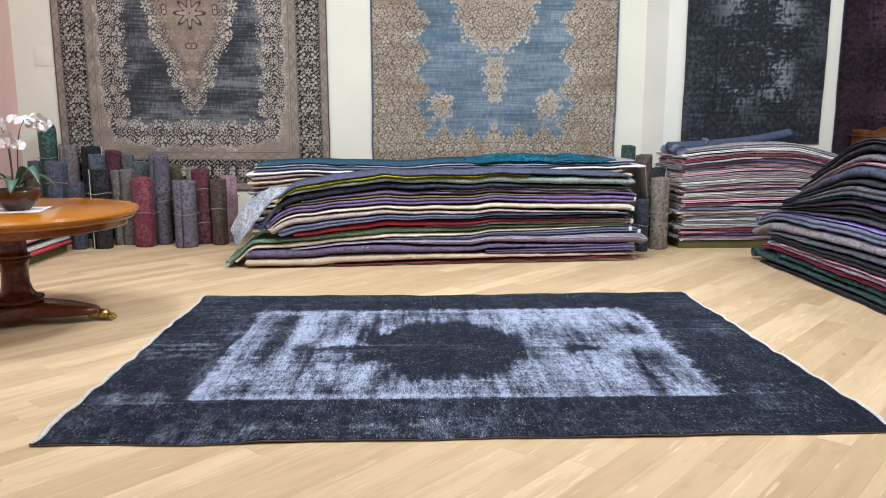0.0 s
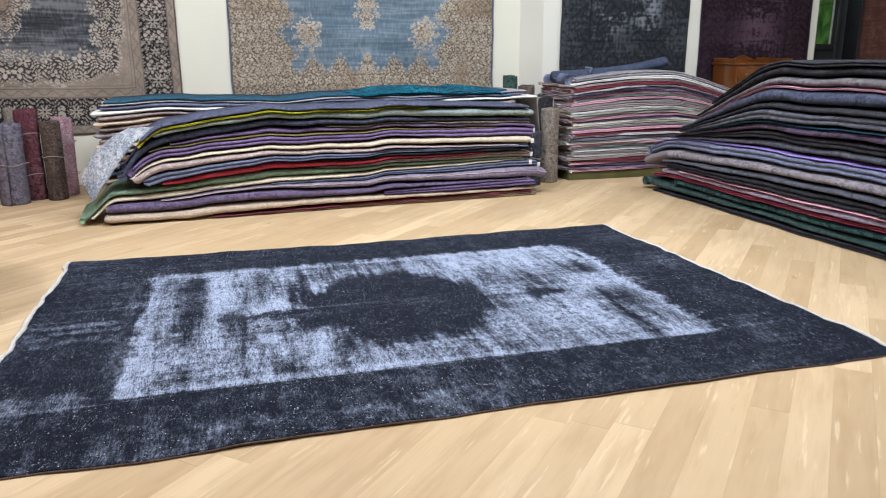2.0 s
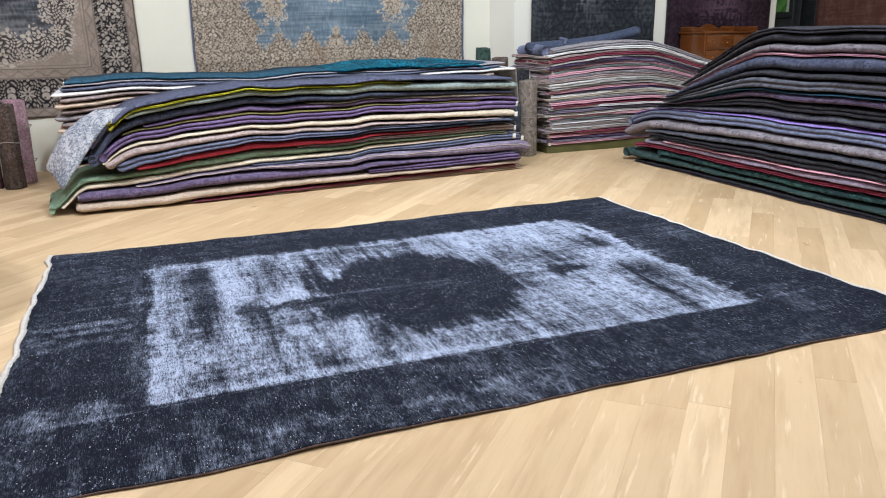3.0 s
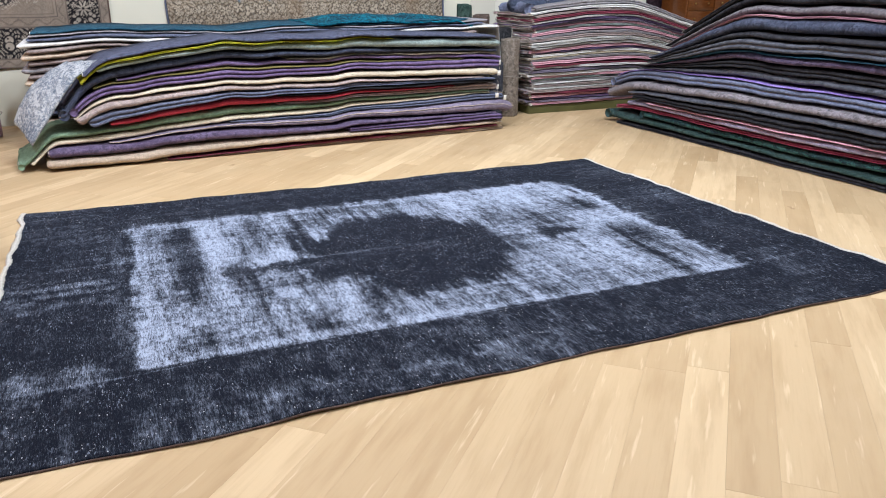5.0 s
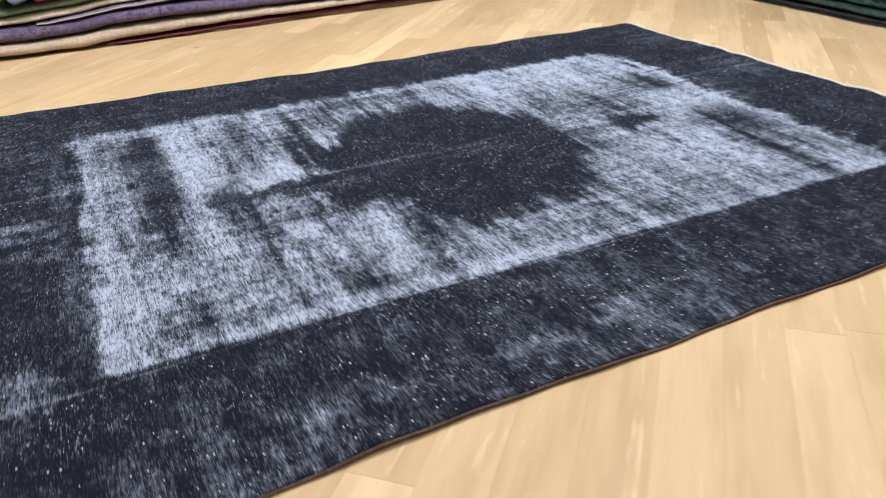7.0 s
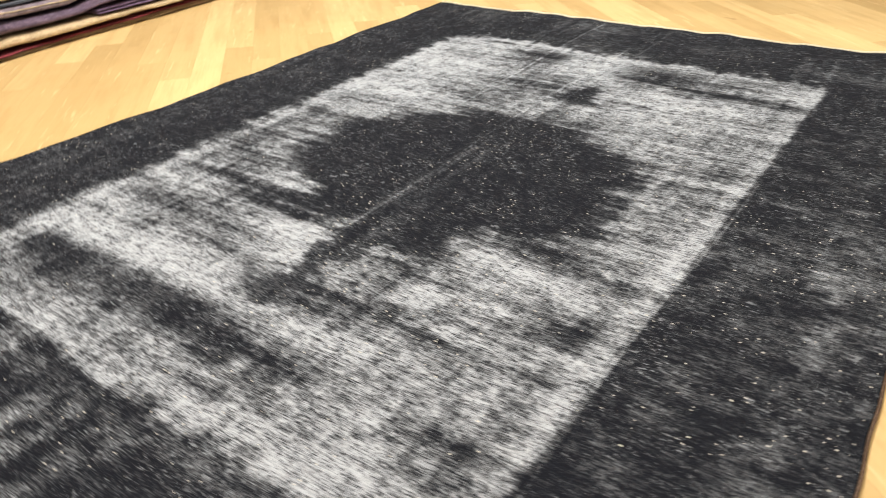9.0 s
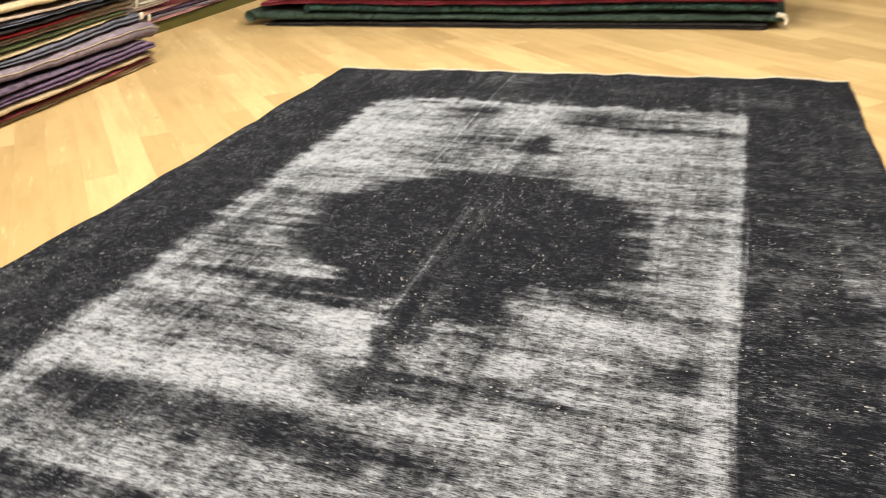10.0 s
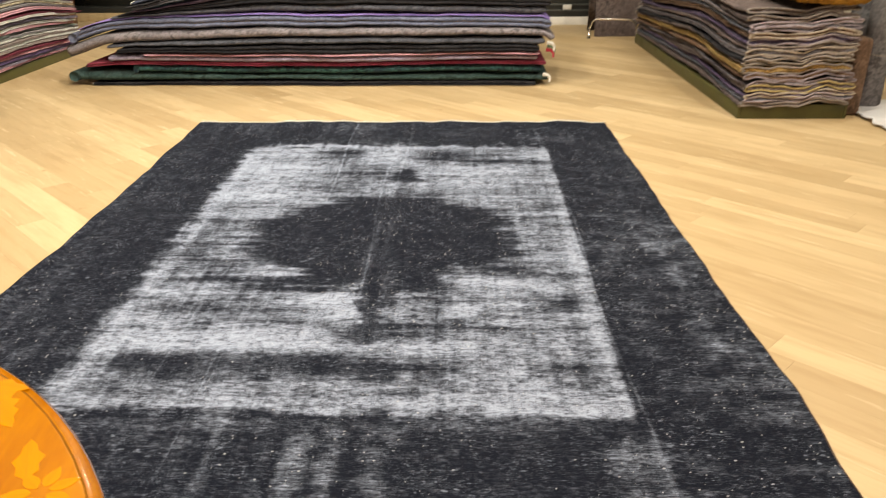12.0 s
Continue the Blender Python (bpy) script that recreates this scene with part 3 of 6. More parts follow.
def pattern_kerman(U, V, W, H):
    """Dark floral border, beige ground, slate field with a beige stepped medallion."""
    beige, dark, slate = (0.300, 0.250, 0.200), (0.012, 0.011, 0.014), (0.052, 0.058, 0.066)
    pale, ink = (0.47, 0.42, 0.35), (0.085, 0.065, 0.058)
    C = np.ones((*U.shape, 3)) * beige
    e = np.minimum(np.minimum(U, W - U), np.minimum(V, H - V))
    big_p, big_o = stamp(U, V, scatter(W, H, 0.155, 3, 0.045, 0.075))
    tiny_p, tiny_o = stamp(U, V, scatter(W, H, 0.055, 8, 0.014, 0.026))
    sm_p, sm_o = scrollwork(U, V, W, 0.074, 1.3)
    leaf = sm_p * (big_o < 0.3) * (big_p < 0.3)
    march_p, march_o = stamp(U, V, border_motifs(W, H, 0.228, 0.30, 0.085))
    on_side = np.minimum(U, W - U) < np.minimum(V, H - V)
    s = np.where(on_side, V, U - W / 2)
    band = lambda a, b: smooth_step(a - 0.005, a + 0.005, e) * smooth_step(b + 0.005, b - 0.005, e)
    main = band(0.09, 0.366)
    paint(C, main, dark)
    free = smooth_step(0.5, 0.1, np.maximum(march_p, march_o))
    paint(C, main * sm_p * free * 0.9, (0.33, 0.29, 0.24))
    paint(C, main * tiny_o * free * 0.8, dark)
    paint(C, main * march_p, (0.385, 0.34, 0.285))
    for a, b in ((0.0, 0.010), (0.078, 0.088), (0.370, 0.378), (0.455, 0.463), (0.485, 0.490)):
        paint(C, band(a, b) * 0.8, ink)
    guards = band(0.014, 0.074) + band(0.382, 0.452)
    vine = smooth_step(0.012, 0.004, np.abs(e - 0.044 - 0.020 * np.sin(s * 48))) + smooth_step(0.012, 0.004, np.abs(e - 0.417 - 0.022 * np.sin(s * 40)))
    paint(C, np.clip(vine, 0, 1) * guards * 0.4, ink)
    paint(C, guards * tiny_o * 0.35, ink)
    f = e - 0.49
    fx, fz = np.minimum(U, W - U) - 0.49, np.minimum(V, H - V) - 0.49
    corner = np.maximum(0, 0.62 - (fx + fz))
    scallop = np.abs(np.sin(s * math.pi / 0.29)) ** 0.8
    outer = 0.085 - 0.055 * scallop + 0.30 * corner
    lob = 0.27 + 0.09 * scallop + 0.75 * corner
    inside = smooth_step(-0.010, 0.010, f - lob - 0.11 * np.maximum(big_p, 0.7 * leaf) + 0.07)
    edge = smooth_step(-0.006, 0.010, f - outer + 0.05 * np.maximum(big_p, leaf)) * (1 - inside)
    ground = smooth_step(0.0, 0.02, f) * (1 - edge)
    paint(C, ground * np.maximum(sm_o * 0.35, tiny_o * 0.4), (0.15, 0.115, 0.095))
    paint(C, edge * 0.94, (0.030, 0.028, 0.031))
    paint(C, edge * np.maximum(big_p, 0.85 * leaf), pale)
    paint(C, edge * tiny_o * big_p * 0.5, (0.13, 0.10, 0.085))
    paint(C, inside, slate)
    fleck = soft_noise(U, V, 0.20, 0.014, 4) * 0.34 + soft_noise(U, V, 0.012, 0.035, 5) * 0.22 + soft_noise(U, V, 0.40, 0.16, 6) * 0.44
    paint(C, inside * smooth_step(0.40, 0.74, fleck) * 0.75, (0.205, 0.212, 0.222))
    paint(C, inside * smooth_step(0.46, 0.25, fleck) * 0.6, (0.020, 0.021, 0.025))
    hw = np.interp(V, (0.95, 1.05, 1.20, 1.26, 1.50, 1.62, 1.71, 2.0, 2.25, 2.6, 2.9), (0, 0.10, 0.17, 0.23, 0.28, 0.34, 0.42, 0.50, 0.55, 0.45, 0.2))
    m = hw - np.abs(U - W / 2) + 0.10 * np.maximum(big_p, 0.7 * leaf) - 0.06
    med = smooth_step(-0.008, 0.010, m) * inside
    paint(C, med, (0.29, 0.225, 0.17))
    rimz = med * smooth_step(0.20, 0.12, m)
    paint(C, rimz * 0.8, (0.075, 0.066, 0.064))
    paint(C, rimz * np.maximum(big_p, leaf * 0.9), pale)
    core = med * (1 - rimz)
    paint(C, core * np.maximum(sm_o * 0.5, tiny_o * 0.45), (0.12, 0.09, 0.075))
    paint(C, core * big_p * 0.35, (0.42, 0.35, 0.28))
    star_p, star_o = stamp(U, V, [(W / 2, 2.10, 0.15, 8, 0), (W / 2, 2.10, 0.07, 8, 0.4), (W / 2, 1.72, 0.055, 2, 0.0), (W / 2 - 0.30, 2.14, 0.05, 2, 1.5), (W / 2 + 0.30, 2.14, 0.05, 2, 1.5), (W / 2, 2.50, 0.06, 2, 0)])
    paint(C, star_o * 0.9 * med, dark)
    paint(C, star_p * med, (0.33, 0.26, 0.21))
    tone = soft_noise(U, V, 0.5, 0.10, 9)
    return C * (0.80 + 0.36 * tone[..., None])


def pattern_blue(U, V, W, H):
    """Tan floral border with lobed edges, light blue field, medallion, pendant and two posies."""
    tan, pale, dark, blue = (0.240, 0.190, 0.132), (0.56, 0.49, 0.39), (0.040, 0.034, 0.030), (0.130, 0.182, 0.226)
    C = np.ones((*U.shape, 3)) * tan
    big_p, big_o = stamp(U, V, scatter(W, H, 0.115, 13, 0.030, 0.056))
    tiny_p, tiny_o = stamp(U, V, scatter(W, H, 0.050, 19, 0.013, 0.024))
    sm_p, sm_o = scrollwork(U, V, W, 0.085, 2.1)

    def florals(mask, amount=1.0):
        paint(C, np.clip(mask * sm_o * 0.7 * amount, 0, 1), dark)
        paint(C, mask * sm_p * 0.40 * amount, pale)
        paint(C, mask * tiny_o * 0.55, dark)
        paint(C, mask * tiny_p * 0.85, pale)
        paint(C, np.clip(mask * big_o * 0.85 * amount, 0, 1), (0.085, 0.070, 0.058))
        paint(C, np.clip(mask * big_p * 0.80 * amount, 0, 1), (0.50, 0.43, 0.33))

    florals(np.ones_like(U))
    cloud = soft_noise(U, V, 0.22, 0.25, 21)
    paint(C, smooth_step(0.5, 0.85, cloud) * 0.45, (0.20, 0.135, 0.080))
    side = np.minimum(U, W - U)
    paint(C, smooth_step(0.02, 0.012, side), (0.06, 0.07, 0.09))
    reach = 0.075 * np.maximum(big_p, 0.8 * tiny_p) - 0.02
    lob = 0.52 + 0.15 * np.abs(np.sin(V * math.pi / 0.40 + 0.5)) ** 1.3 + np.maximum(0, 0.62 - V) * 0.25
    tri = 1 - np.abs(((U - W / 2) / 0.31 + 0.5) % 1 * 2 - 1)
    dome = 0.31 + 0.19 * tri ** 1.2
    field = smooth_step(-0.008, 0.008, side - lob - reach) * smooth_step(-0.008, 0.008, V - dome - reach)
    paint(C, field, blue)
    fleck = soft_noise(U, V, 0.25, 0.014, 24) * 0.38 + soft_noise(U, V, 0.012, 0.05, 25) * 0.27 + soft_noise(U, V, 0.45, 0.12, 26) * 0.35
    paint(C, field * smooth_step(0.42, 0.80, fleck) * 0.7, (0.27, 0.32, 0.35))
    paint(C, field * smooth_step(0.55, 0.20, fleck) * 0.55, (0.065, 0.115, 0.16))

    def island(u, v, r, k, deep, squash=0.95):
        x, y = U - u, V - v
        d = r * (1 + deep * np.cos(k * np.arctan2(y, x))) - np.hypot(x, y * squash) + reach
        mask = smooth_step(-0.008, 0.010, d) * field
        paint(C, mask, (0.36, 0.29, 0.21))
        florals(mask, 1.1)
        paint(C, mask * smooth_step(0.030, 0.012, d) * 0.55, pale)

    island(W / 2, 2.02, 0.50, 14, 0.05, 0.78)
    island(W / 2, 1.13, 0.135, 6, 0.14)
    island(W / 2, 0.91, 0.095, 6, 0.15)
    island(W / 2 - 0.66, 0.73, 0.125, 9, 0.13)
    island(W / 2 + 0.66, 0.73, 0.125, 9, 0.13)
    tone = soft_noise(U, V, 0.5, 0.12, 29)
    return C * (0.82 + 0.34 * tone[..., None])


def pattern_faded(base, scraped, seed):
    """An overdyed rug whose old border, medallion and scraped centre show faintly."""
    def colours(U, V, W, H):
        C = np.ones((*U.shape, 3)) * base
        e = np.minimum(np.minimum(U, W - U), np.minimum(V, H - V))
        leaf, line = scrollwork(U, V, W, 0.16, seed)
        paint(C, leaf * 0.35, tuple(1.9 * c + 0.010 for c in base))
        paint(C, line * 0.3, tuple(0.45 * c for c in base))
        for a, b in ((0.03, 0.045), (0.36, 0.385), (0.47, 0.485)):
            paint(C, smooth_step(a - 0.006, a + 0.006, e) * smooth_step(b + 0.006, b - 0.006, e) * 0.6, tuple(0.4 * c for c in base))
        wear = soft_noise(U, V, 0.20, 0.020, seed + 1) * 0.22 + soft_noise(U, V, 0.020, 0.10, seed + 2) * 0.18 + soft_noise(U, V, 0.024, 0.024, seed + 5) * 0.24 + soft_noise(U, V, 0.42, 0.40, seed + 3) * 0.36
        centre = smooth_step(0.30, 0.75, e + 0.3 * (soft_noise(U, V, 0.3, 0.3, seed + 4) - 0.5))
        paint(C, np.clip(smooth_step(0.44, 0.70, wear) * (0.16 + 0.84 * centre), 0, 1), scraped)
        return C
    return colours


def pattern_worn(U, V):
    """How far the blue rug is abraded: dark border and medallion, pale scraped field."""
    N = lambda su, sv, seed: soft_noise(U, V, su, sv, seed) - 0.5
    thread, yarn, rib = N(0.009, 0.11, 31), N(0.020, 0.20, 32), N(0.048, 0.30, 33)
    block, cloud, broad = N(0.115, 0.30, 34), N(0.15, 0.32, 35), N(0.60, 0.50, 36)
    pick, pass_ = N(0.16, 0.009, 37), N(0.55, 0.026, 38)
    grit, crumb = N(0.014, 0.020, 39), N(0.045, 0.055, 40)
    ragged = 0.024 * rib + 0.040 * crumb + 0.022 * yarn + 0.020 * grit
    step = lambda a, b, x: smooth_step(a, b, x)

    def zone(x0, x1, y0, y1, soft=0.02, rough=1.0):
        r = rough * ragged
        return step(-soft, soft, U - x0 + r) * step(-soft, soft, x1 - U + r) * step(-soft, soft, V - y0 + r) * step(-soft, soft, y1 - V + r)

    # The scraped field: straight and crisp along the near side, frayed along the others.
    left, right = U + 1.40 + 0.8 * ragged, 1.345 - U + 1.6 * ragged + 0.05 * pass_
    near_side, far_side = V + 0.925 + 0.012 * U + 0.10 * ragged, 0.872 - V + 0.9 * ragged
    inner = step(-0.035, 0.04, left) * step(-0.05, 0.06, right) * step(-0.012, 0.012, near_side) * step(-0.05, 0.05, far_side)
    a = 0.57 + 0.22 * thread + 0.32 * yarn + 0.40 * rib + 0.34 * block + 0.34 * cloud + 0.20 * broad + 0.16 * pick + 0.22 * pass_ + 0.20 * grit + 0.22 * crumb
    rim = np.minimum(np.minimum(left, near_side), np.minimum(far_side, right))
    a += 0.22 * step(0.10, 0.02, rim) - 0.04
    a += 0.20 * step(0.30, 0.70, U) * step(0.30, 0.45, V) + 0.12 * step(0.15, 0.35, U) * step(0.35, 0.55, V) - 0.06 * step(0.5, 1.2, U) * step(0.1, -0.4, V)
    # Pattern of the old design: dark bars and scraped bars between them.
    for x0, x1, y0, y1, am in ((-1.06, -0.90, 0.04, 0.80, 0.26), (-1.37, -1.27, -0.80, 0.80, 0.20), (-0.90, -0.845, 0.05, 0.60, -0.32), (-0.70, -0.625, 0.03, 0.80, 0.30),
                               (-0.80, -0.755, 0.10, 0.66, -0.32), (-0.61, -0.36, 0.30, 0.64, -0.20), (-1.24, -1.19, 0.20, 0.62, -0.30), (-1.20, -1.11, -0.82, -0.62, -0.26), (-0.76, -0.64, -0.84, -0.68, -0.26)):
        a += 0.74 * am * zone(x0, x1, y0, y1, 0.022)
    for x0, x1, y0, y1, am in ((-1.06, -0.84, -0.80, -0.30, 0.16), (-1.33, -1.02, 0.0, 0.035, 0.34), (-0.80, -0.72, -0.62, -0.34, 0.22), (-0.40, -0.33, -0.86, -0.62, -0.30), (0.30, 0.42, -0.86, -0.40, -0.22),
                               (0.50, 0.56, -0.90, -0.30, -0.30), (0.60, 0.92, 0.02, 0.20, -0.16), (1.13, 1.24, 0.16, 0.52, -0.42), (1.02, 1.20, -0.45, -0.02, -0.22), (0.70, 0.95, -0.60, -0.36, 0.16)):
        a += 0.70 * am * zone(x0, x1, y0, y1, 0.035)
    a = a * (1 - 0.66 * zone(-1.19, -1.065, -0.03, 0.74, 0.03, 1.3)) - 0.06 * zone(-1.19, -1.065, -0.03, 0.74, 0.03)
    a -= 0.30 * step(0.022, 0.006, np.abs(U - 1.045 - 0.05 * (V + 0.5) + 0.010 * np.sin(9 * V))) * zone(0.8, 1.4, -0.88, -0.12, 0.06)
    # Medallion, pendants and the scuffed stripe through them.
    x, y = U + 0.095, V + 0.045
    rho = (np.abs(x / 0.53) ** 1.85 + np.abs(y / 0.60) ** 1.85) ** (1 / 1.85)
    med = step(0.13, -0.13, rho - 1.0 + 0.13 * rib + 0.12 * yarn + 0.10 * cloud + 1.3 * ragged + 0.035 * np.cos(8 * np.arctan2(y, x)))
    pend = step(0.03, -0.03, np.abs(V + 0.11) - 0.105 * (0.93 - U) / 0.24 + 1.2 * ragged) * step(0.64, 0.70, U) * step(0.97, 0.92, U)
    tail = step(0.03, -0.03, np.abs(V + 0.075) - 0.085 + 0.020 * step(-0.70, -0.80, U) * step(-0.98, -0.84, U) + 0.10 * step(-0.95, -1.06, U) + 1.3 * ragged) * step(-1.06, -0.98, U) * step(-0.4, -0.5, U)
    dark = np.clip(np.maximum(med, 0.92 * np.maximum(pend, tail)), 0, 1)
    a -= 0.26 * zone(0.36, 0.70, -0.15, -0.075)
    a = a * (1 - dark) + dark * (-0.01 + 0.10 * pass_ + 0.06 * cloud)
    a += dark * step(0.16, 0.02, np.abs(V + 0.055 - 0.05 * U)) * (0.09 + 0.22 * pass_ + 0.16 * crumb) * step(0.45, -0.1, U)
    # Border: dark, scuffed in a few places.
    edge = 0.046 + 0.14 * broad * (1 + 2 * pass_) + 0.12 * pass_ + 0.10 * cloud + 0.04 * rib + 0.05 * yarn + 0.09 * thread + 0.10 * crumb + 0.12 * grit
    edge += (0.14 + 0.16 * rib + 0.30 * pass_ + 0.3 * crumb) * zone(-1.86, -1.46, -0.20, 0.09, 0.06) + (0.14 + 0.2 * rib + 0.3 * pass_) * zone(-1.88, -1.46, -1.00, -0.80, 0.05)
    edge += (0.14 + 0.10 * rib + 0.08 * cloud + 0.10 * yarn + 0.2 * crumb) * zone(-1.62, 0.05, -1.42, -1.24, 0.05) + (0.08 + 0.2 * rib + 0.2 * cloud) * zone(-1.90, -1.30, -1.42, -1.05, 0.10)
    edge += (0.08 + 0.3 * cloud + 0.3 * pass_) * zone(1.42, 1.75, -1.25, -0.75, 0.08) + (0.06 + 0.4 * cloud) * zone(1.40, 1.80, 0.10, 0.75, 0.10) + (0.07 + 0.10 * yarn + 0.15 * crumb) * zone(-1.3, 0.9, -1.26, -0.95, 0.06)
    edge += (0.10 + 0.2 * pass_) * zone(-1.75, -1.45, 0.25, 0.75, 0.08) + 0.14 * step(0.045, 0.015, np.abs(U + 1.45)) * step(0.9, 0.5, np.abs(V))
    # Warps laid bare in thin lines.
    bare = np.zeros_like(U)
    for vv, wd, u0, u1, am in ((0.285, 0.009, 0.40, 1.9, 0.24), (0.41, 0.005, -1.9, -0.9, 0.16), (-0.08, 0.010, 0.55, 1.9, 0.16), (0.56, 0.005, -1.4, 0.2, 0.14), (-0.42, 0.007, -0.9, 0.9, 0.10), (-0.93, 0.008, -1.55, 0.3, 0.24), (-0.005, 0.008, -0.66, 1.5, 0.20)):
        bare += am * step(wd, wd * 0.3, np.abs(V - vv - 0.012 * np.sin(3.4 * U + vv * 9))) * step(u0 - 0.1, u0 + 0.1, U) * step(u1 + 0.1, u1 - 0.1, U)
    a = a * inner + edge * (1 - inner) + bare
    bits = 0.30 + 0.9 * broad + 0.75 * step(0.17, 0.03, np.abs(V + 0.055 - 0.04 * U)) * step(0.55, 0.0, U) + 0.35 * step(-0.85, -1.0, V) * step(1.0, -0.2, U) + 0.45 * zone(-1.9, -1.45, -0.25, 0.12, 0.08)
    return np.stack([np.clip(a, 0, 1), np.clip(bits, 0, 1), np.zeros_like(a)], -1)


# The large blue rug on the floor.
RW, RH = 1.932, 1.403
LONG_RUG = woven_mat("overdyed_blue_wool", light=(0.395, 0.455, 0.585), dark=(0.0085, 0.0102, 0.0170), mode="worn", specks=0.62)
us, vs = np.linspace(-RW, RW, 860), np.linspace(-RH, RH, 500)


def rug_point(U, V):
    edge = smooth_step(1.25, 1.40, np.abs(V)) * 0.006 * wave(U * 3.5, 7) + smooth_step(1.75, 1.93, np.abs(U)) * 0.010 * wave(V * 4.5, 8)
    z = 0.013 + 0.0016 * wave(U * 2 + V, 3) + 0.0022 * smooth_step(0.02, 0.0, np.abs(V + 0.005 - 0.012 * np.sin(3 * U))) + np.maximum(edge, -0.004)
    X = U + smooth_step(1.7, 1.93, np.abs(U)) * 0.014 * wave(V * 5, 5) * np.sign(U)
    Y = V + smooth_step(1.2, 1.40, np.abs(V)) * 0.007 * wave(U * 4, 6) - 0.042 * smooth_step(0.9, 1.4, V) * smooth_step(2.1, 0.5, U) * smooth_step(-2.1, -0.7, U) - 0.016 * smooth_step(-0.9, -1.4, V) * smooth_step(0.5, 0.0, np.abs(U + 1.2))
    return X, Y, z


UU, VV = np.meshgrid(us, vs)
rug = thing("area_rug", "large overdyed navy vintage rug worn pale on the oak floor", "rug")
part("wool_face", sheet("wool_face", us, vs, rug_point, (0, 0, -0.012), LONG_RUG, pattern_worn(UU, VV)), rug, "abraded navy and pale blue wool pile with a dark medallion")
BIND = cloth("brown_binding", (0.085, 0.055, 0.045), pattern=0.5)
for sy in (-1, 1):
    xs = np.linspace(-RW, RW, 160)
    px, py, pz = rug_point(xs, np.full_like(xs, sy * RH))
    part("binding", tube(list(zip(px, py + sy * 0.004, pz - 0.006)), 0.0040, BIND, "binding", 6), rug, "brown overcast edge binding")
rf = random.Random(4)
for sx in (-1, 1):
    ys = np.linspace(-RH, RH, 320)
    px, py, pz = rug_point(np.full_like(ys, sx * RW), ys)
    v, f = [], []
    for i, y in enumerate(ys):
        out = sx * ((0.017 if sx < 0 else 0.012) + 0.009 * wave(y * 9, 21) + rf.uniform(-0.004, 0.004))
        v += [(px[i] - sx * (0.010 + rf.uniform(0, 0.006)), y, pz[i] + 0.003), (px[i] + out * 0.6, y, pz[i] + 0.004), (px[i] + out, y + rf.uniform(-0.003, 0.003), max(0.004, pz[i] - 0.004)), (px[i], y, 0.003)]
        if i:
            b = 4 * (i - 1)
            f += [(b + k, b + (k + 1) % 4, b + 4 + (k + 1) % 4, b + 4 + k) for k in range(4)]
    part("fringe", mesh_of("fringe", v, f, FRINGE), rug, "frayed white cotton end fringe")


def wall_rug(name, label, x0, x1, z0, z1, y, mat, pattern=None, step=0.0062, turn=None, seed=1, edge=None):
    """A rug hung flat on a wall that faces -y (or, with turn, another way)."""
    W, H = x1 - x0, z1 - z0
    nu, nv = (int(W / step) + 1, int(H / step) + 1) if pattern else (40, 60)
    seen = min(H, 2.95 - z0) if pattern else H
    u, v = np.linspace(0, W, nu), np.linspace(0, seen, int(nv * seen / H) + 1)
    if seen < H:
        v = np.concatenate([v, np.linspace(seen, H, 40)[1:]])
    U, V = np.meshgrid(u, v)
    ob = thing(name, label, "rug", (turn or Matrix.Translation((x0, y, z0))), "hanging rugs")

    def at(U, V):
        hang = smooth_step(1.8, 0.0, V)
        return U + 0.010 * hang * wave(V * 2.5, seed + 3), -0.022 - 0.008 * wave(U * 2.2, seed) - 0.010 * hang * wave(U * 3.1, seed + 1), V + 0.008 * wave(U * 1.7, seed + 2)

    part("wool_face", sheet("wool_face", u, v, at, (0, 0.012, 0), mat, pattern(U, V, W, H) if pattern else None), ob)
    if edge:
        for k in (0, 1):
            zz = np.linspace(0, H, 60)
            ex, ey, ez = at(np.full_like(zz, k * W), zz)
            part("binding", tube(list(zip(ex, ey, ez)), 0.007, edge, "binding", 6), ob)
    return ob


wall_rug("wall_rug", "hanging beige and black floral rug with slate field", -4.535, -1.30, 0.55, 4.40, YB, woven_mat("kerman_wool", wear=0.10, along_y=False, streak=0.5), pattern_kerman, seed=2, edge=BIND)
wall_rug("wall_rug", "hanging light blue rug with tan floral border and medallion", -0.765, 2.245, 0.84, 4.40, YB, woven_mat("blue_floral_wool", wear=0.10, along_y=False, streak=0.5), pattern_blue, seed=5, edge=WOOL["slate"])
wall_rug("wall_rug", "hanging dark slate grey overdyed rug with faded patches", 2.99, 4.69, 1.11, 4.30, YR, woven_mat("slate_overdyed", wear=0.04, along_y=False, streak=0.5), pattern_faded((0.018, 0.022, 0.026), (0.24, 0.26, 0.29), 53), step=0.009, seed=8, edge=WOOL["black"])
wall_rug("wall_rug", "hanging dark purple overdyed rug", 4.87, 6.50, 0.80, 4.30, YR, woven_mat("plum_overdyed", wear=0.03, along_y=False, streak=0.5), pattern_faded((0.017, 0.008, 0.013), (0.10, 0.06, 0.085), 63), step=0.009, seed=11, edge=WOOL["black"])
wall_rug("wall_rug", "hanging reddish brown overdyed rug", 0, 2.6, 0.60, 4.20, 0, woven_mat("brown_overdyed", light=(0.20, 0.11, 0.085), dark=(0.065, 0.029, 0.023), mode="plain", wear=0.6, along_y=False, streak=0.5), seed=14, turn=pose(X1, 4.55, 0.6, 0, 0, -90), edge=WOOL["black"])


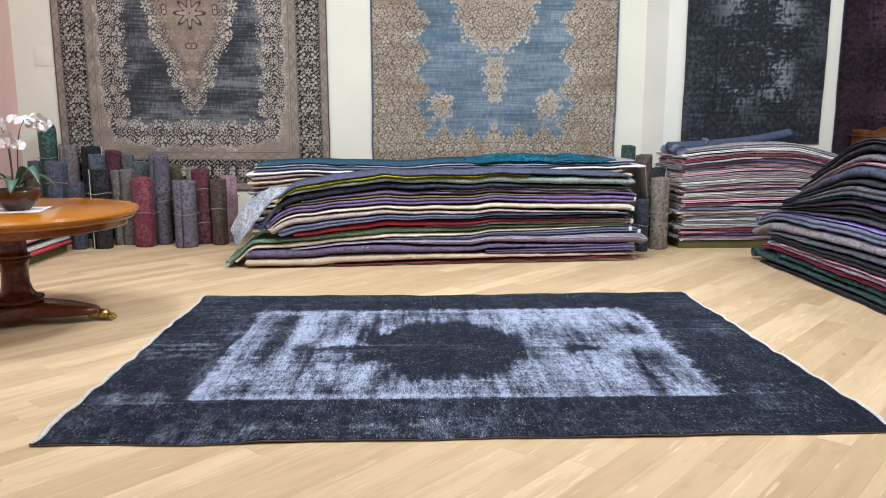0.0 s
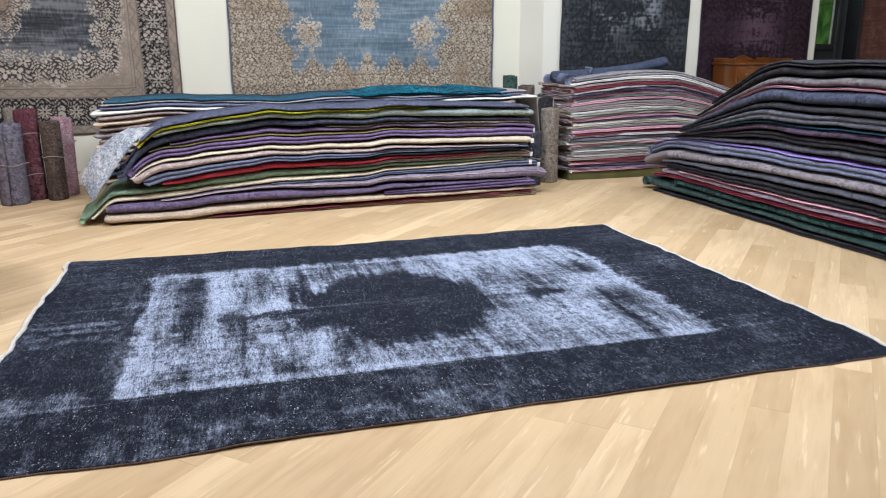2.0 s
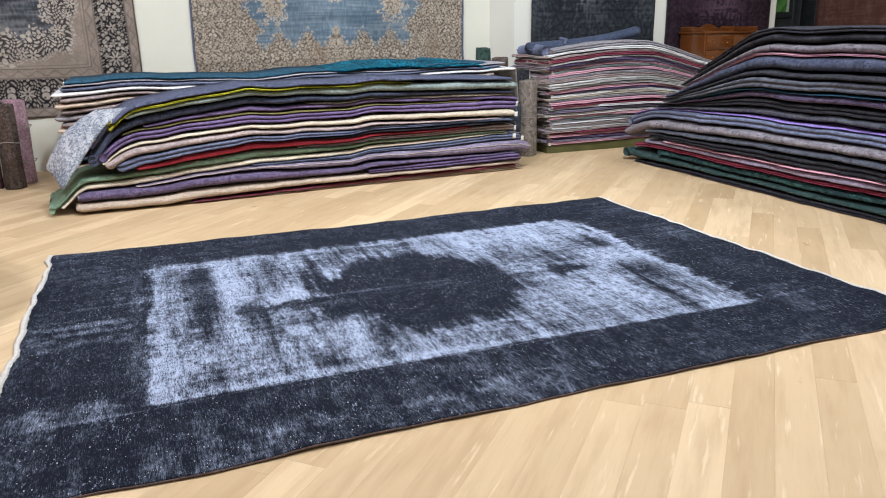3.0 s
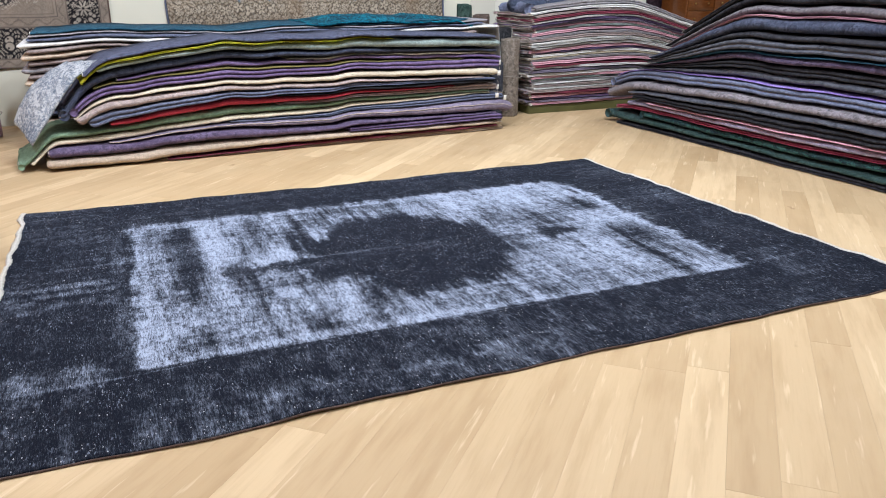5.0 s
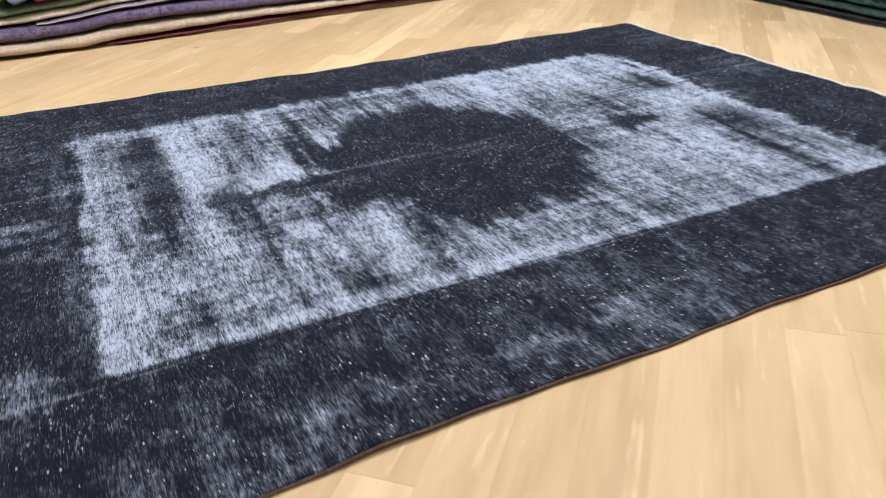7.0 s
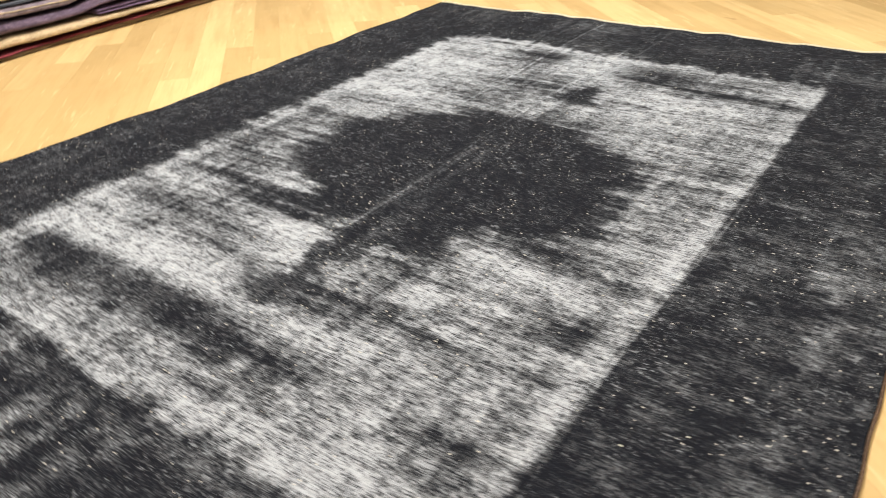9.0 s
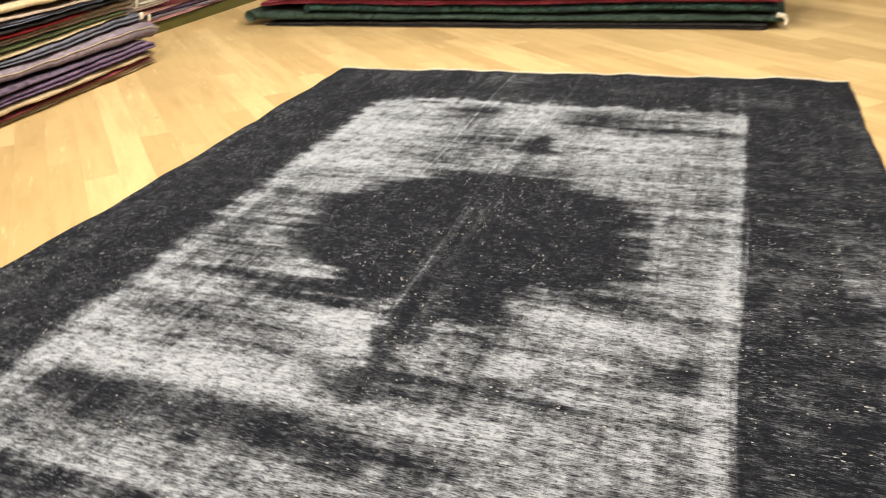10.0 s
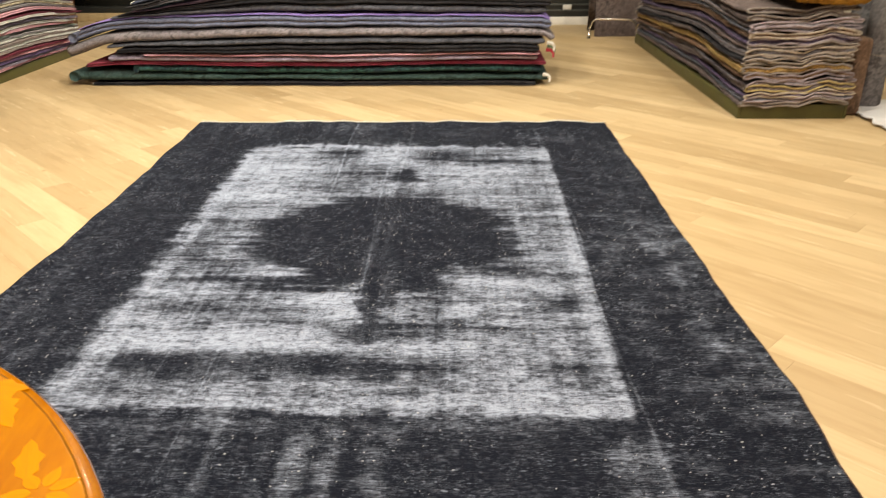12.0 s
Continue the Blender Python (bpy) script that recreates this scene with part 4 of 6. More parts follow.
# ---------- piles of folded rugs ----------
def folded_rug(name, label, top_of, base_of, s0, s1, depth, mat, at, seed, group, ends=None, nose=1.0, ply=False, ripple=0.0, front=0.0, category="rug", n=None, end_mat=None, shaggy=0.0):
    """A folded rug: s runs along the pile, d from the front fold (0) to the back, between base_of(s) and top_of(s)."""
    n = n or max(16, int((s1 - s0) / 0.05))
    tuck = np.ones(n)
    if ripple:
        S = np.concatenate([[s0 - 0.016, s0 - 0.010], np.linspace(s0, s1, n - 4), [s1 + 0.010, s1 + 0.016]])
        tuck[[0, -1]], tuck[[1, -2]] = 0.35, 0.78
    else:
        e0, e1 = (min(0.060, 0.58 * float(top_of(np.array([q]))[0] - base_of(np.array([q]))[0])) for q in (s0, s1))
        S = np.concatenate([s0 - e0 * np.array([1.0, 0.87, 0.5]), np.linspace(s0, s1, n - 6), s1 + e1 * np.array([0.5, 0.87, 1.0])])
        tuck[:3], tuck[-3:] = (0.22, 0.55, 0.87), (0.87, 0.55, 0.22)
    at_end = np.clip(S, s0, s1)
    lo, hi = base_of(at_end), top_of(at_end)
    wob = 0.0026 * wave(S * 15, seed + 5) * tuck
    lo, hi = lo + wob, hi + wob
    mid_, half_ = (lo + hi) / 2, (hi - lo) / 2 * tuck
    lo, hi = mid_ - half_, mid_ + half_
    jit = 0.016 * wave(S * 2.3, seed) + 0.005 * wave(S * 13, seed + 1) + 0.003 * wave(S * 29, seed + 2) + front
    if ply:
        ring = [(0.5, 0), (0.06, 0), (0.016, 0.03), (0.0, 0.20), (0.010, 0.40), (0.034, 0.49), (0.012, 0.57), (0.002, 0.76), (0.014, 0.96), (0.06, 1), (0.5, 1), (1.0, 1), (1.0, 0)]
    else:
        ring = [(0.5, 0), (0.09, 0), (0.035, 0.05), (0.008, 0.22), (0.0, 0.46), (0.006, 0.70), (0.028, 0.92), (0.08, 1), (0.5, 1), (1.0, 1), (1.0, 0)]
    if ripple:
        inner = [0.15, 0.25, 0.35, 0.45, 0.55, 0.65, 0.75, 0.85, 0.93]
        ring = [(d, 0) for d in inner[::-1]] + [p for p in ring if p[0] < 0.12] + [(d, 1) for d in inner] + [(1.0, 0.85), (1.02, 0.5), (1.0, 0.15)]
    v, f, slots = [], [], []
    m = len(ring)
    rr = random.Random(seed)
    for i, s in enumerate(S):
        th = max(hi[i] - lo[i], 0.004)
        for k, (d, q) in enumerate(ring):
            dd = d * nose if d < 0.1 else d * depth
            rip = ripple * (0.75 * wave(float(dd * 5.0 + s * 0.7), 90 + seed // 300) + 0.32 * wave(float(dd * 8.0 + s * 0.5), seed))
            end = 0.0
            if i in (0, n - 1):
                end = (0.016 if ripple else 0.006) * rr.uniform(-1, 1)
            sh = shaggy * rr.uniform(-1, 1)
            v.append((s + end, jit[i] + dd + sh + 0.016 * (1 - tuck[i]) * (d < 0.1), lo[i] + q * th + rip + sh))
    for i in range(n - 1):
        for k in range(m):
            f.append((i * m + k, (i + 1) * m + k, (i + 1) * m + (k + 1) % m, i * m + (k + 1) % m))
            slots.append(0)
    caps = [list(range(m))]
    if ripple:
        q, last = 9, m - 4
        caps = [[i, i + 1, last - i - 1, last - i] for i in range(q - 1)] + [list(range(q - 1, last - q + 2))] + [[last, last + 1, last + 2, last + 3, 0]]
    for c in caps:
        f += [tuple(c), tuple((n - 1) * m + k for k in c)[::-1]]
        slots += [1, 1]
    ob = part(name, mesh_of(name, v, f, [mat, end_mat or BACKING], True, slots))
    ob.matrix_world = at
    for p in ob.data.polygons[-2 * len(caps):]:
        p.use_smooth = False
    pale = rr.random()
    if ripple and not shaggy:
        for row in ((0, n - 1) if ripple > 0.02 else (0,)):
            full = n - 3 if row else 2
            loop = [(v[row * m + k][0] + (0.002 if row else -0.002), v[full * m + k][1], v[full * m + k][2]) for k in list(range(m)) + [0]]
            part("end_binding", tube(loop, 0.0075 if ripple > 0.02 else 0.006, END_WOOL[3 if ripple > 0.02 and 0.1 < pale < 0.17 else int(pale * 2.99)], "end_binding", 5), ob, "pale woven end")
    elif pale < 0.15 and not shaggy:
        q = 0.5 if ply else rr.choice((0.3, 0.5, 0.65))
        line = [(S[i], jit[i] + (0.026 * nose if ply else 0.0) - 0.0005, lo[i] + (q + 0.06 * float(wave(S[i] * 3, seed + 4))) * (hi[i] - lo[i])) for i in range(1, n - 1)]
        part("selvedge", tube(line, 0.0028, SELVEDGE[int(pale * 19.5)], "selvedge", 5), ob, "thin pale selvedge")
    if not ripple and not shaggy and 0.30 < pale < 0.62:
        lip = [Vector(v[m + k]) for k, (d, q) in enumerate(ring) if d < 0.1]
        part("frayed_end", tube(lip, 0.0045, FRINGE if pale < 0.46 else END_WOOL[0], "frayed_end", 5), ob, "pale frayed rug end")
    return tagged(ob, label, category, group)


END_WOOL = [cloth("end_taupe", (0.34, 0.295, 0.25), pattern=0.5), cloth("end_grey", (0.24, 0.21, 0.195), pattern=0.5), cloth("end_lilac", (0.29, 0.25, 0.28), pattern=0.5), cloth("end_mustard", (0.34, 0.27, 0.13), pattern=0.5)]
SELVEDGE = [cloth("selvedge_cream", (0.50, 0.43, 0.34), pattern=0.4), cloth("selvedge_tan", (0.36, 0.29, 0.22), pattern=0.4), cloth("selvedge_lilac", (0.34, 0.30, 0.36), pattern=0.4)]
WORDS = {"beige": "beige", "cream": "cream", "white": "off-white", "grey": "grey", "taupe": "taupe grey", "slate": "slate blue", "navy": "dark navy", "black": "black", "purple": "purple", "lilac": "greyish lilac",
         "violet": "bright violet", "red": "red", "maroon": "maroon", "pink": "dusty pink", "green": "green", "forest": "dark green", "olive": "olive", "lime": "lime yellow", "teal": "teal", "sage": "grey-green", "petrol": "dark petrol blue", "brown": "brown", "rust": "rust",
         "charcoal": "charcoal", "plum": "dark plum", "ash": "ash grey", "umber": "dull umber", "mustard": "mustard", "ink": "ink blue", "emerald": "dull emerald green", "heather": "heather grey", "fawn": "fawn patterned", "crimson": "dull crimson", "spruce": "spruce green patterned"}


def pile(rows, at, length, depth, height, group, seed, base=0.0, bulge=None, ply=False, ripple=0.0, nose=1.0, gap=0.08, place="on the oak floor", bridge=0.28, end_mat=None, square=False, lumps=1.0, ledge=0.022, noses=()):
    """Rows from the bottom up: thickness, start, end, dye. Each rug lies on those below and bends over their ends."""
    at_stations = lambda t, g: np.interp(g, (0.4, 1.5, 3.7), t) if isinstance(t, tuple) else t
    total = sum(at_stations(r[0], 1.5) for r in rows)
    k = (height - base) / total
    made = []
    grid = np.linspace(-0.4, length + 0.4, 240)
    level = np.full_like(grid, base)
    for i, (t, s0, s1, dye) in enumerate(rows):
        sd = seed + 7 * i
        here = smooth_step(s0 - bridge, s0 + 0.05, grid) * smooth_step(s1 + (0.32 if s1 > length - 0.4 else 0.7), s1 + 0.04, grid)
        if square:
            here = smooth_step(-0.12, -0.05, grid) * smooth_step(length + 0.12, length + 0.05, grid)
        uneven = 1 + lumps * (0.20 * wave(grid * 0.6, sd) + 0.06 * wave(grid * 2.6, sd + 2))
        shape = bulge(grid, i) if bulge else 1.0
        own = np.maximum(at_stations(t, grid), 0.004) * k * uneven * shape
        th = own * here
        low = level + own * gap * shape * (0.5 + 0.5 * wave(grid * 0.9, sd + 3))
        top = level + own * 0.97
        lo = lambda S, a=low: np.interp(S, grid, a)
        hi = lambda S, a=np.maximum(top, low + 0.006): np.interp(S, grid, a)
        double = ply if isinstance(ply, bool) else (i % 3 == 0)
        made.append(folded_rug("folded_rug", WORDS[dye] + " folded rug in a pile " + place, hi, lo, s0, s1, depth, WOOL[dye], at, sd, group, ply=double, ripple=ripple, nose=nose, front=ledge * math.sin(sd * 1.7),
                               end_mat=(FRINGE, WOOL[dye], WOOL["pink"])[i % 3] if end_mat else WOOL[dye]))
        if i in noses:
            zc, rad = float(lo(np.array([s0]))[0] + hi(np.array([s0]))[0]) / 2, 0.54 * float(hi(np.array([s0]))[0] - lo(np.array([s0]))[0])
            roll = [(s0 - 0.2 * rad + 0.006 * wave(d * 7.0, sd), d, zc + 0.004 * wave(d * 5.0, sd + 1)) for d in (0.012, 0.02, 0.2, 0.4, 0.6 * depth, 0.8 * depth, 0.97 * depth)]
            me = tube(roll, rad, (FRINGE, WOOL[dye], WOOL["pink"], WOOL[dye])[i % 4] if end_mat else WOOL[dye], "rolled_nose", 14 if rad > 0.02 else 8)
            part("rolled_nose", me, made[-1], "rounded fold at the rug's end")
        level = level + th
    return made, grid, level


def board(label, x0, x1, y0, y1, h, at=None):
    ob = thing("platform", label, "platform", at, "pile platforms")
    part("front_board", (box_bm(x0, x1, y0, y0 + 0.02, 0, h, 0.003), GREEN_BOARD), ob)
    part("back_board", (box_bm(x0, x1, y1 - 0.02, y1, 0, h, 0.003), GREEN_BOARD), ob)
    part("side_board", (box_bm(x0, x0 + 0.02, y0 + 0.021, y1 - 0.021, 0, h, 0.003), GREEN_BOARD), ob)
    part("side_board", (box_bm(x1 - 0.02, x1, y0 + 0.021, y1 - 0.021, 0, h, 0.003), GREEN_BOARD), ob)
    part("deck", (box_bm(x0 + 0.021, x1 - 0.021, y0 + 0.021, y1 - 0.021, h - 0.03, h - 0.004, 0.002), GREEN_BOARD), ob)
    return ob


# Front pile: s runs from its drooping end (x about -2.03).
# Plum and heather rows form one fold's inside, its shading split into two colours.
front_rows = [
    ((0.008, 0.016, 0.030), 0.95, 4.02, "beige"), ((0.0, 0.010, 0.022), 1.0, 3.96, "maroon"), ((0.085, 0.085, 0.036), 0.20, 3.99, "beige"), ((0.0, 0.004, 0.062), 2.5, 3.97, "purple"), ((0.072, 0.085, 0.012), 0.22, 3.95, "plum"),
    ((0.0, 0.040, 0.105), 0.6, 4.08, "heather"), ((0.0, 0.006, 0.045), 1.5, 4.02, "slate"), ((0.048, 0.044, 0.018), 0.08, 3.90, "cream"), ((0.050, 0.062, 0.022), 0.0, 3.88, "green"), ((0.0, 0.004, 0.052), 1.9, 3.95, "taupe"),
    ((0.035, 0.066, 0.006), 0.64, 3.5, "red"), ((0.0, 0.004, 0.036), 1.9, 3.92, "black"), ((0.075, 0.050, 0.015), 0.52, 3.9, "slate"), ((0.070, 0.048, 0.010), 0.44, 3.8, "taupe"), ((0.024, 0.035, 0.075), 0.40, 3.93, "cream"),
    ((0.070, 0.064, 0.070), 0.40, 3.96, "purple"), ((0.022, 0.022, 0.004), 0.55, 3.6, "olive"), ((0.010, 0.045, 0.042), 0.72, 3.99, "purple"), ((0.0, 0.004, 0.012), 2.0, 3.95, "cream"), ((0.075, 0.066, 0.030), 0.33, 3.93, "navy"),
    ((0.034, 0.050, 0.085), 0.60, 3.94, "sage"), ((0.018, 0.013, 0.004), 0.47, 2.9, "lime"), ((0.036, 0.036, 0.034), 0.50, 3.9, "ink"),
]
at_front = pose(-2.03, 2.56, 0, 0, 0, 4.2)
front_made, gf, lf = pile(front_rows, at_front, 4.05, 0.66, 0.925, "front pile of folded rugs", 100, nose=1.3, gap=0.30, ply="mixed", bridge=0.20, lumps=0.4, ledge=0.036, noses=(8, 12, 13, 15, 19))

# Rear pile against the wall.
rear_rows = [(0.07, 0.1, 4.1, d) for d in ("taupe", "slate", "grey", "beige", "navy", "lilac", "brown")]
rear_rows += [(0.05, 0.06, 4.15, "grey"), (0.055, 0.03, 4.15, "beige"), (0.05, 0.09, 4.2, "taupe"), (0.055, 0.02, 4.1, "grey"), (0.05, 0.12, 4.15, "taupe"), (0.055, 0.04, 4.2, "beige"), (0.045, 0.13, 4.1, "taupe"),
              (0.042, 0.0, 4.42, "white"), (0.03, 0.14, 4.2, "slate"), (0.022, 0.16, 4.25, "grey"), (0.022, 0.20, 4.05, "petrol")]
rear_rows = [(t, 0.05 + 0.45 * a, b - (0.12 if i < 14 else 0.13), d) for i, (t, a, b, d) in enumerate(rear_rows)]
at_rear = pose(-2.03, 3.36, 0, 0, 0, 1.0)
pile(rear_rows, at_rear, 4.2, 0.95, 0.97, "rear pile of folded rugs", 300, nose=1.3, gap=0.22, ply=False, bridge=0.05, square=True)

# Pile on a green platform beside the corner.
rp = random.Random(12)
mix2 = ["pink", "white", "maroon", "grey", "white", "lilac", "white", "taupe", "pink", "grey", "purple", "lilac", "white", "grey", "sage", "pink", "white", "taupe", "cream"]
rows2 = [(rp.uniform(0.022, 0.046), rp.uniform(0.0, 0.09), 2.18 + rp.uniform(-0.08, 0.04), mix2[(i * 5 + i // 4) % len(mix2)]) for i in range(36)] + [(0.05, 0.09, 2.15, "grey")]
board("olive green wooden platform under a pile of rugs", 2.66, 4.78, 3.56, 4.38, 0.085)
pile(rows2, pose(2.62, 3.52, 0, 0, 0, 0), 2.2, 0.82, 1.13, "platform pile of folded rugs", 500, base=0.087, ply=True, nose=0.8, bulge=lambda g, i: 0.93 + 0.10 * np.sin(np.clip(g / 2.2, 0, 1) * math.pi) ** 0.8 - 0.15 * smooth_step(1.1, 2.2, g), place="on a green platform", bridge=0.05, gap=0.45, end_mat="mixed", ripple=0.007, square=True, noses=range(36))

# Large dark pile: s runs from its drooping end at y = 2.87 towards -y.
dark_rows = [
    ((0.032, 0.040, 0.040), 0.16, 3.90, "black"), ((0.120, 0.070, 0.060), 0.02, 4.00, "forest"), ((0.070, 0.088, 0.090), 0.56, 3.93, "spruce"), ((0.045, 0.036, 0.036), 0.14, 3.98, "crimson"), ((0.066, 0.058, 0.058), 0.36, 3.90, "lilac"),
    ((0.024, 0.028, 0.028), 0.66, 3.92, "pink"), ((0.046, 0.075, 0.075), 0.44, 3.90, "black"), ((0.046, 0.058, 0.058), 0.36, 3.95, "charcoal"), ((0.120, 0.095, 0.090), 0.05, 4.02, "ash"), ((0.105, 0.100, 0.095), 0.07, 3.98, "slate"),
    ((0.020, 0.022, 0.022), 0.12, 4.0, "violet"), (0.085, 0.40, 3.95, "charcoal"), (0.070, 0.46, 3.98, "black"), (0.085, 0.60, 3.93, "plum"), (0.014, 0.7, 3.9, "petrol"), (0.095, 0.62, 3.92, "charcoal"),
    (0.060, 0.56, 3.96, "black"), (0.12, 0.62, 3.95, "navy"), (0.020, 0.80, 3.98, "pink"), (0.080, 0.86, 3.96, "ash"), (0.085, 0.80, 3.95, "black"), (0.05, 1.0, 3.9, "black"),
]
at_dark = pose(3.16, 2.87, 0, 0, 0, -90.5)
dark_made, gd, ld = pile(dark_rows, at_dark, 4.0, 1.0, 1.27, "dark pile of folded rugs", 700, nose=1.2, gap=0.28, ledge=0.034, noses=(1, 2, 4, 8, 9), ply="mixed", bridge=0.80, lumps=0.6, bulge=lambda g, i: 0.92 + 0.08 * smooth_step(0.1, 2.0, g) if i < 11 else 0.20 + 0.80 * smooth_step(0.35, 1.9, g))

# Low pile on its platform with wavy ends.
rp = random.Random(31)
mix4 = ["umber", "charcoal", "plum", "umber", "ash", "brown", "mustard", "umber", "black", "ash", "umber", "plum", "brown", "charcoal", "ash", "umber"]
rows4 = [(rp.uniform(0.030, 0.052), rp.uniform(0.0, 0.12), 3.41 - 0.006 * i - rp.uniform(0.0, 0.022), mix4[i % len(mix4)]) for i in range(17)]
at_low = pose(5.45, -2.36, 0, 0, 0, 180)
board("olive green wooden platform under a low pile of rugs", 0.03, 3.385, 0.0, 0.76, 0.10, at_low)
low_made, gl, ll = pile(rows4, at_low, 3.4, 0.74, 0.765, "low pile of folded rugs", 900, base=0.102, ply="mixed", nose=0.9, bulge=lambda g, i: 0.80 + 0.20 * smooth_step(0.0, 2.8, g), ripple=0.040, gap=0.45, place="on a green platform", bridge=0.08, square=True)
ORANGE = cloth("orange_shag", (0.50, 0.23, 0.035), (0.68, 0.38, 0.09), pattern=0.9, grain=2.0)
folded_rug("shaggy_rug", "orange shaggy rug folded on top of the low pile", lambda S: 0.875 + 0.02 * wave(S * 3, 5), lambda S: np.full_like(S, 0.775), 2.3, 3.36, 0.50, ORANGE, at_low, 66, "", ripple=0.012, n=110, shaggy=0.010, end_mat=ORANGE, front=0.27)

# Small pile beside the pink wall.
rows5 = [(0.05, 0.0, 1.04 - 0.03 * (i % 3), d) for i, d in enumerate(("red", "white", "black", "pink", "grey", "maroon", "white", "rust"))]
board("olive green platform under a small pile of rugs", 0.02, 1.00, 0.03, 1.2, 0.09, pose(-5.01, 2.44, 0))
pile(rows5, pose(-5.01, 2.44, 0), 1.04, 1.2, 0.42, "small pile of folded rugs", 1100, base=0.092, ply=True, nose=0.8, place="on a green platform", bridge=0.05)

# Draped corner of a pale rug over the drooping end of the front pile.
DRAPE = cloth("pale_blue_worn_wool", (0.13, 0.16, 0.21), (0.46, 0.48, 0.50), pattern=1.0, crisp=True)


def flap_point(U, V):
    front = [np.interp(U, (0, 0.25, 0.5, 0.75, 1), c) for c in ((0.60, 0.43, 0.305, 0.18, 0.085), (0.10, 0.05, 0.02, -0.01, -0.01), (0.765, 0.66, 0.51, 0.35, 0.215))]
    back = [np.interp(U, (0, 0.25, 0.5, 0.75, 1), c) for c in ((0.40, 0.26, 0.135, 0.05, -0.01), (0.33, 0.335, 0.33, 0.31, 0.29), (0.755, 0.68, 0.575, 0.46, 0.343))]
    s, d, z = [a + (b - a) * V for a, b in zip(front, back)]
    swell = np.sin(math.pi * V) * np.sin(math.pi * np.clip(U, 0, 1))
    return s - 0.03 * swell + 0.006 * wave(V * 6, 3), d, z + 0.025 * swell + 0.008 * wave(U * 5 + V * 4, 9)


flap = part("draped_rug", sheet("draped_rug", np.linspace(0, 1, 26), np.linspace(0, 1, 22), flap_point, (0.008, 0.0, -0.012), DRAPE))
flap.matrix_world = at_front
tagged(flap, "pale grey-blue worn rug corner drooping over the pile end", "rug")

# Teal patterned rug thrown over the rear pile, with a ruffled end.
TEAL = cloth("teal_patterned_wool", (0.003, 0.028, 0.055), (0.016, 0.25, 0.36), pattern=1.0, crisp=True)


def throw_point(U, V):
    z = 0.972 + 0.045 * smooth_step(0.9, 0.35, np.abs(U - 0.85)) * smooth_step(0.0, 0.25, V) + 0.010 * wave(U * 6, 2) + 0.012 * wave(V * 5 + U * 3, 4) - 0.05 * smooth_step(1.55, 1.75, U)
    return 0.30 + 1.62 * U / 1.75, 3.40 + 0.80 * V + 0.03 * wave(U * 4, 8), z


teal = thing("throw_rug", "teal blue patterned rug spread on top of the rear pile", "rug")
part("wool_face", sheet("wool_face", np.linspace(0, 1.75, 60), np.linspace(0, 1, 24), throw_point, (0, 0.006, -0.014), TEAL), teal)
ends = [throw_point(np.array(1.75), np.array(v)) for v in np.linspace(0, 1, 40)]
part("fringe", tube([(float(p[0]) + 0.008 * (i % 2), float(p[1]), float(p[2])) for i, p in enumerate(ends)], 0.009, WOOL["teal"], "fringe", 6), teal, "ruffled teal fringe")

# Dark blue rug rolled loosely across the platform pile.
loose = thing("loose_roll", "dark blue rug loosely rolled across the pile of rugs", "rug", pose(2.62, 3.85, 1.10))
v, f, nseg = [], [], 26
for i in range(nseg + 1):
    q = i / nseg
    for k in range(14):
        a = 2 * math.pi * k / 14
        rx, rz = 0.10 * (1 + 0.15 * math.sin(6 * q)), 0.052 * (1 + 0.2 * math.sin(4 * q + 1) + 0.3 * q)
        v.append((-0.02 + 1.42 * q + 0.1 * math.sin(3 * q) * 0, 0.05 + 0.10 * q + rx * math.cos(a), -0.005 + 0.05 * q + 0.10 * q * q - 0.06 * math.sin(q * math.pi * 1.0) * 0.2 + rz * math.sin(a)))
for i in range(nseg):
    for k in range(14):
        f.append((i * 14 + k, i * 14 + (k + 1) % 14, (i + 1) * 14 + (k + 1) % 14, (i + 1) * 14 + k))
f += [tuple(range(14))[::-1], tuple(nseg * 14 + k for k in range(14))]
part("body", mesh_of("body", v, f, cloth("denim_blue_wool", (0.045, 0.058, 0.095), pattern=0.5)), loose)
part("fold", tube([(0.36, -0.06, 0.02), (0.42, 0.02, 0.075), (0.40, 0.12, 0.085)], 0.016, WOOL["slate"], "fold", 8), loose)
bolster = part("rolled_end", tube([(2.66, 3.62, 1.06), (2.655, 3.8, 1.075), (2.66, 4.0, 1.07), (2.67, 4.2, 1.06)], 0.058, WOOL["slate"], "rolled_end", 14))
tagged(bolster, "grey-blue rolled runner on the edge of the pile", "rug")

# Paper tags on the front pile's end.
for s, d, z in ((3.93, -0.02, 0.33), (3.96, 0.02, 0.40), (3.95, -0.015, 0.53), (3.985, 0.03, 0.62), (4.03, 0.0, 0.30)):
    tag = thing("price_tag", "small white paper tag tied to a folded rug", "tag", at_front @ pose(s, d - 0.016, z, 8, 0, 20 * (d * 40)), "paper tags")
    part("card", (box_bm(-0.015, 0.015, -0.001, 0.001, -0.022, 0.022, 0.0008, 1), PAPER), tag)
    part("string", tube([(0, 0, 0.028), (0.004, 0.006, 0.045), (0.0, 0.018, 0.06)], 0.0015, STRING, "string", 5), tag)


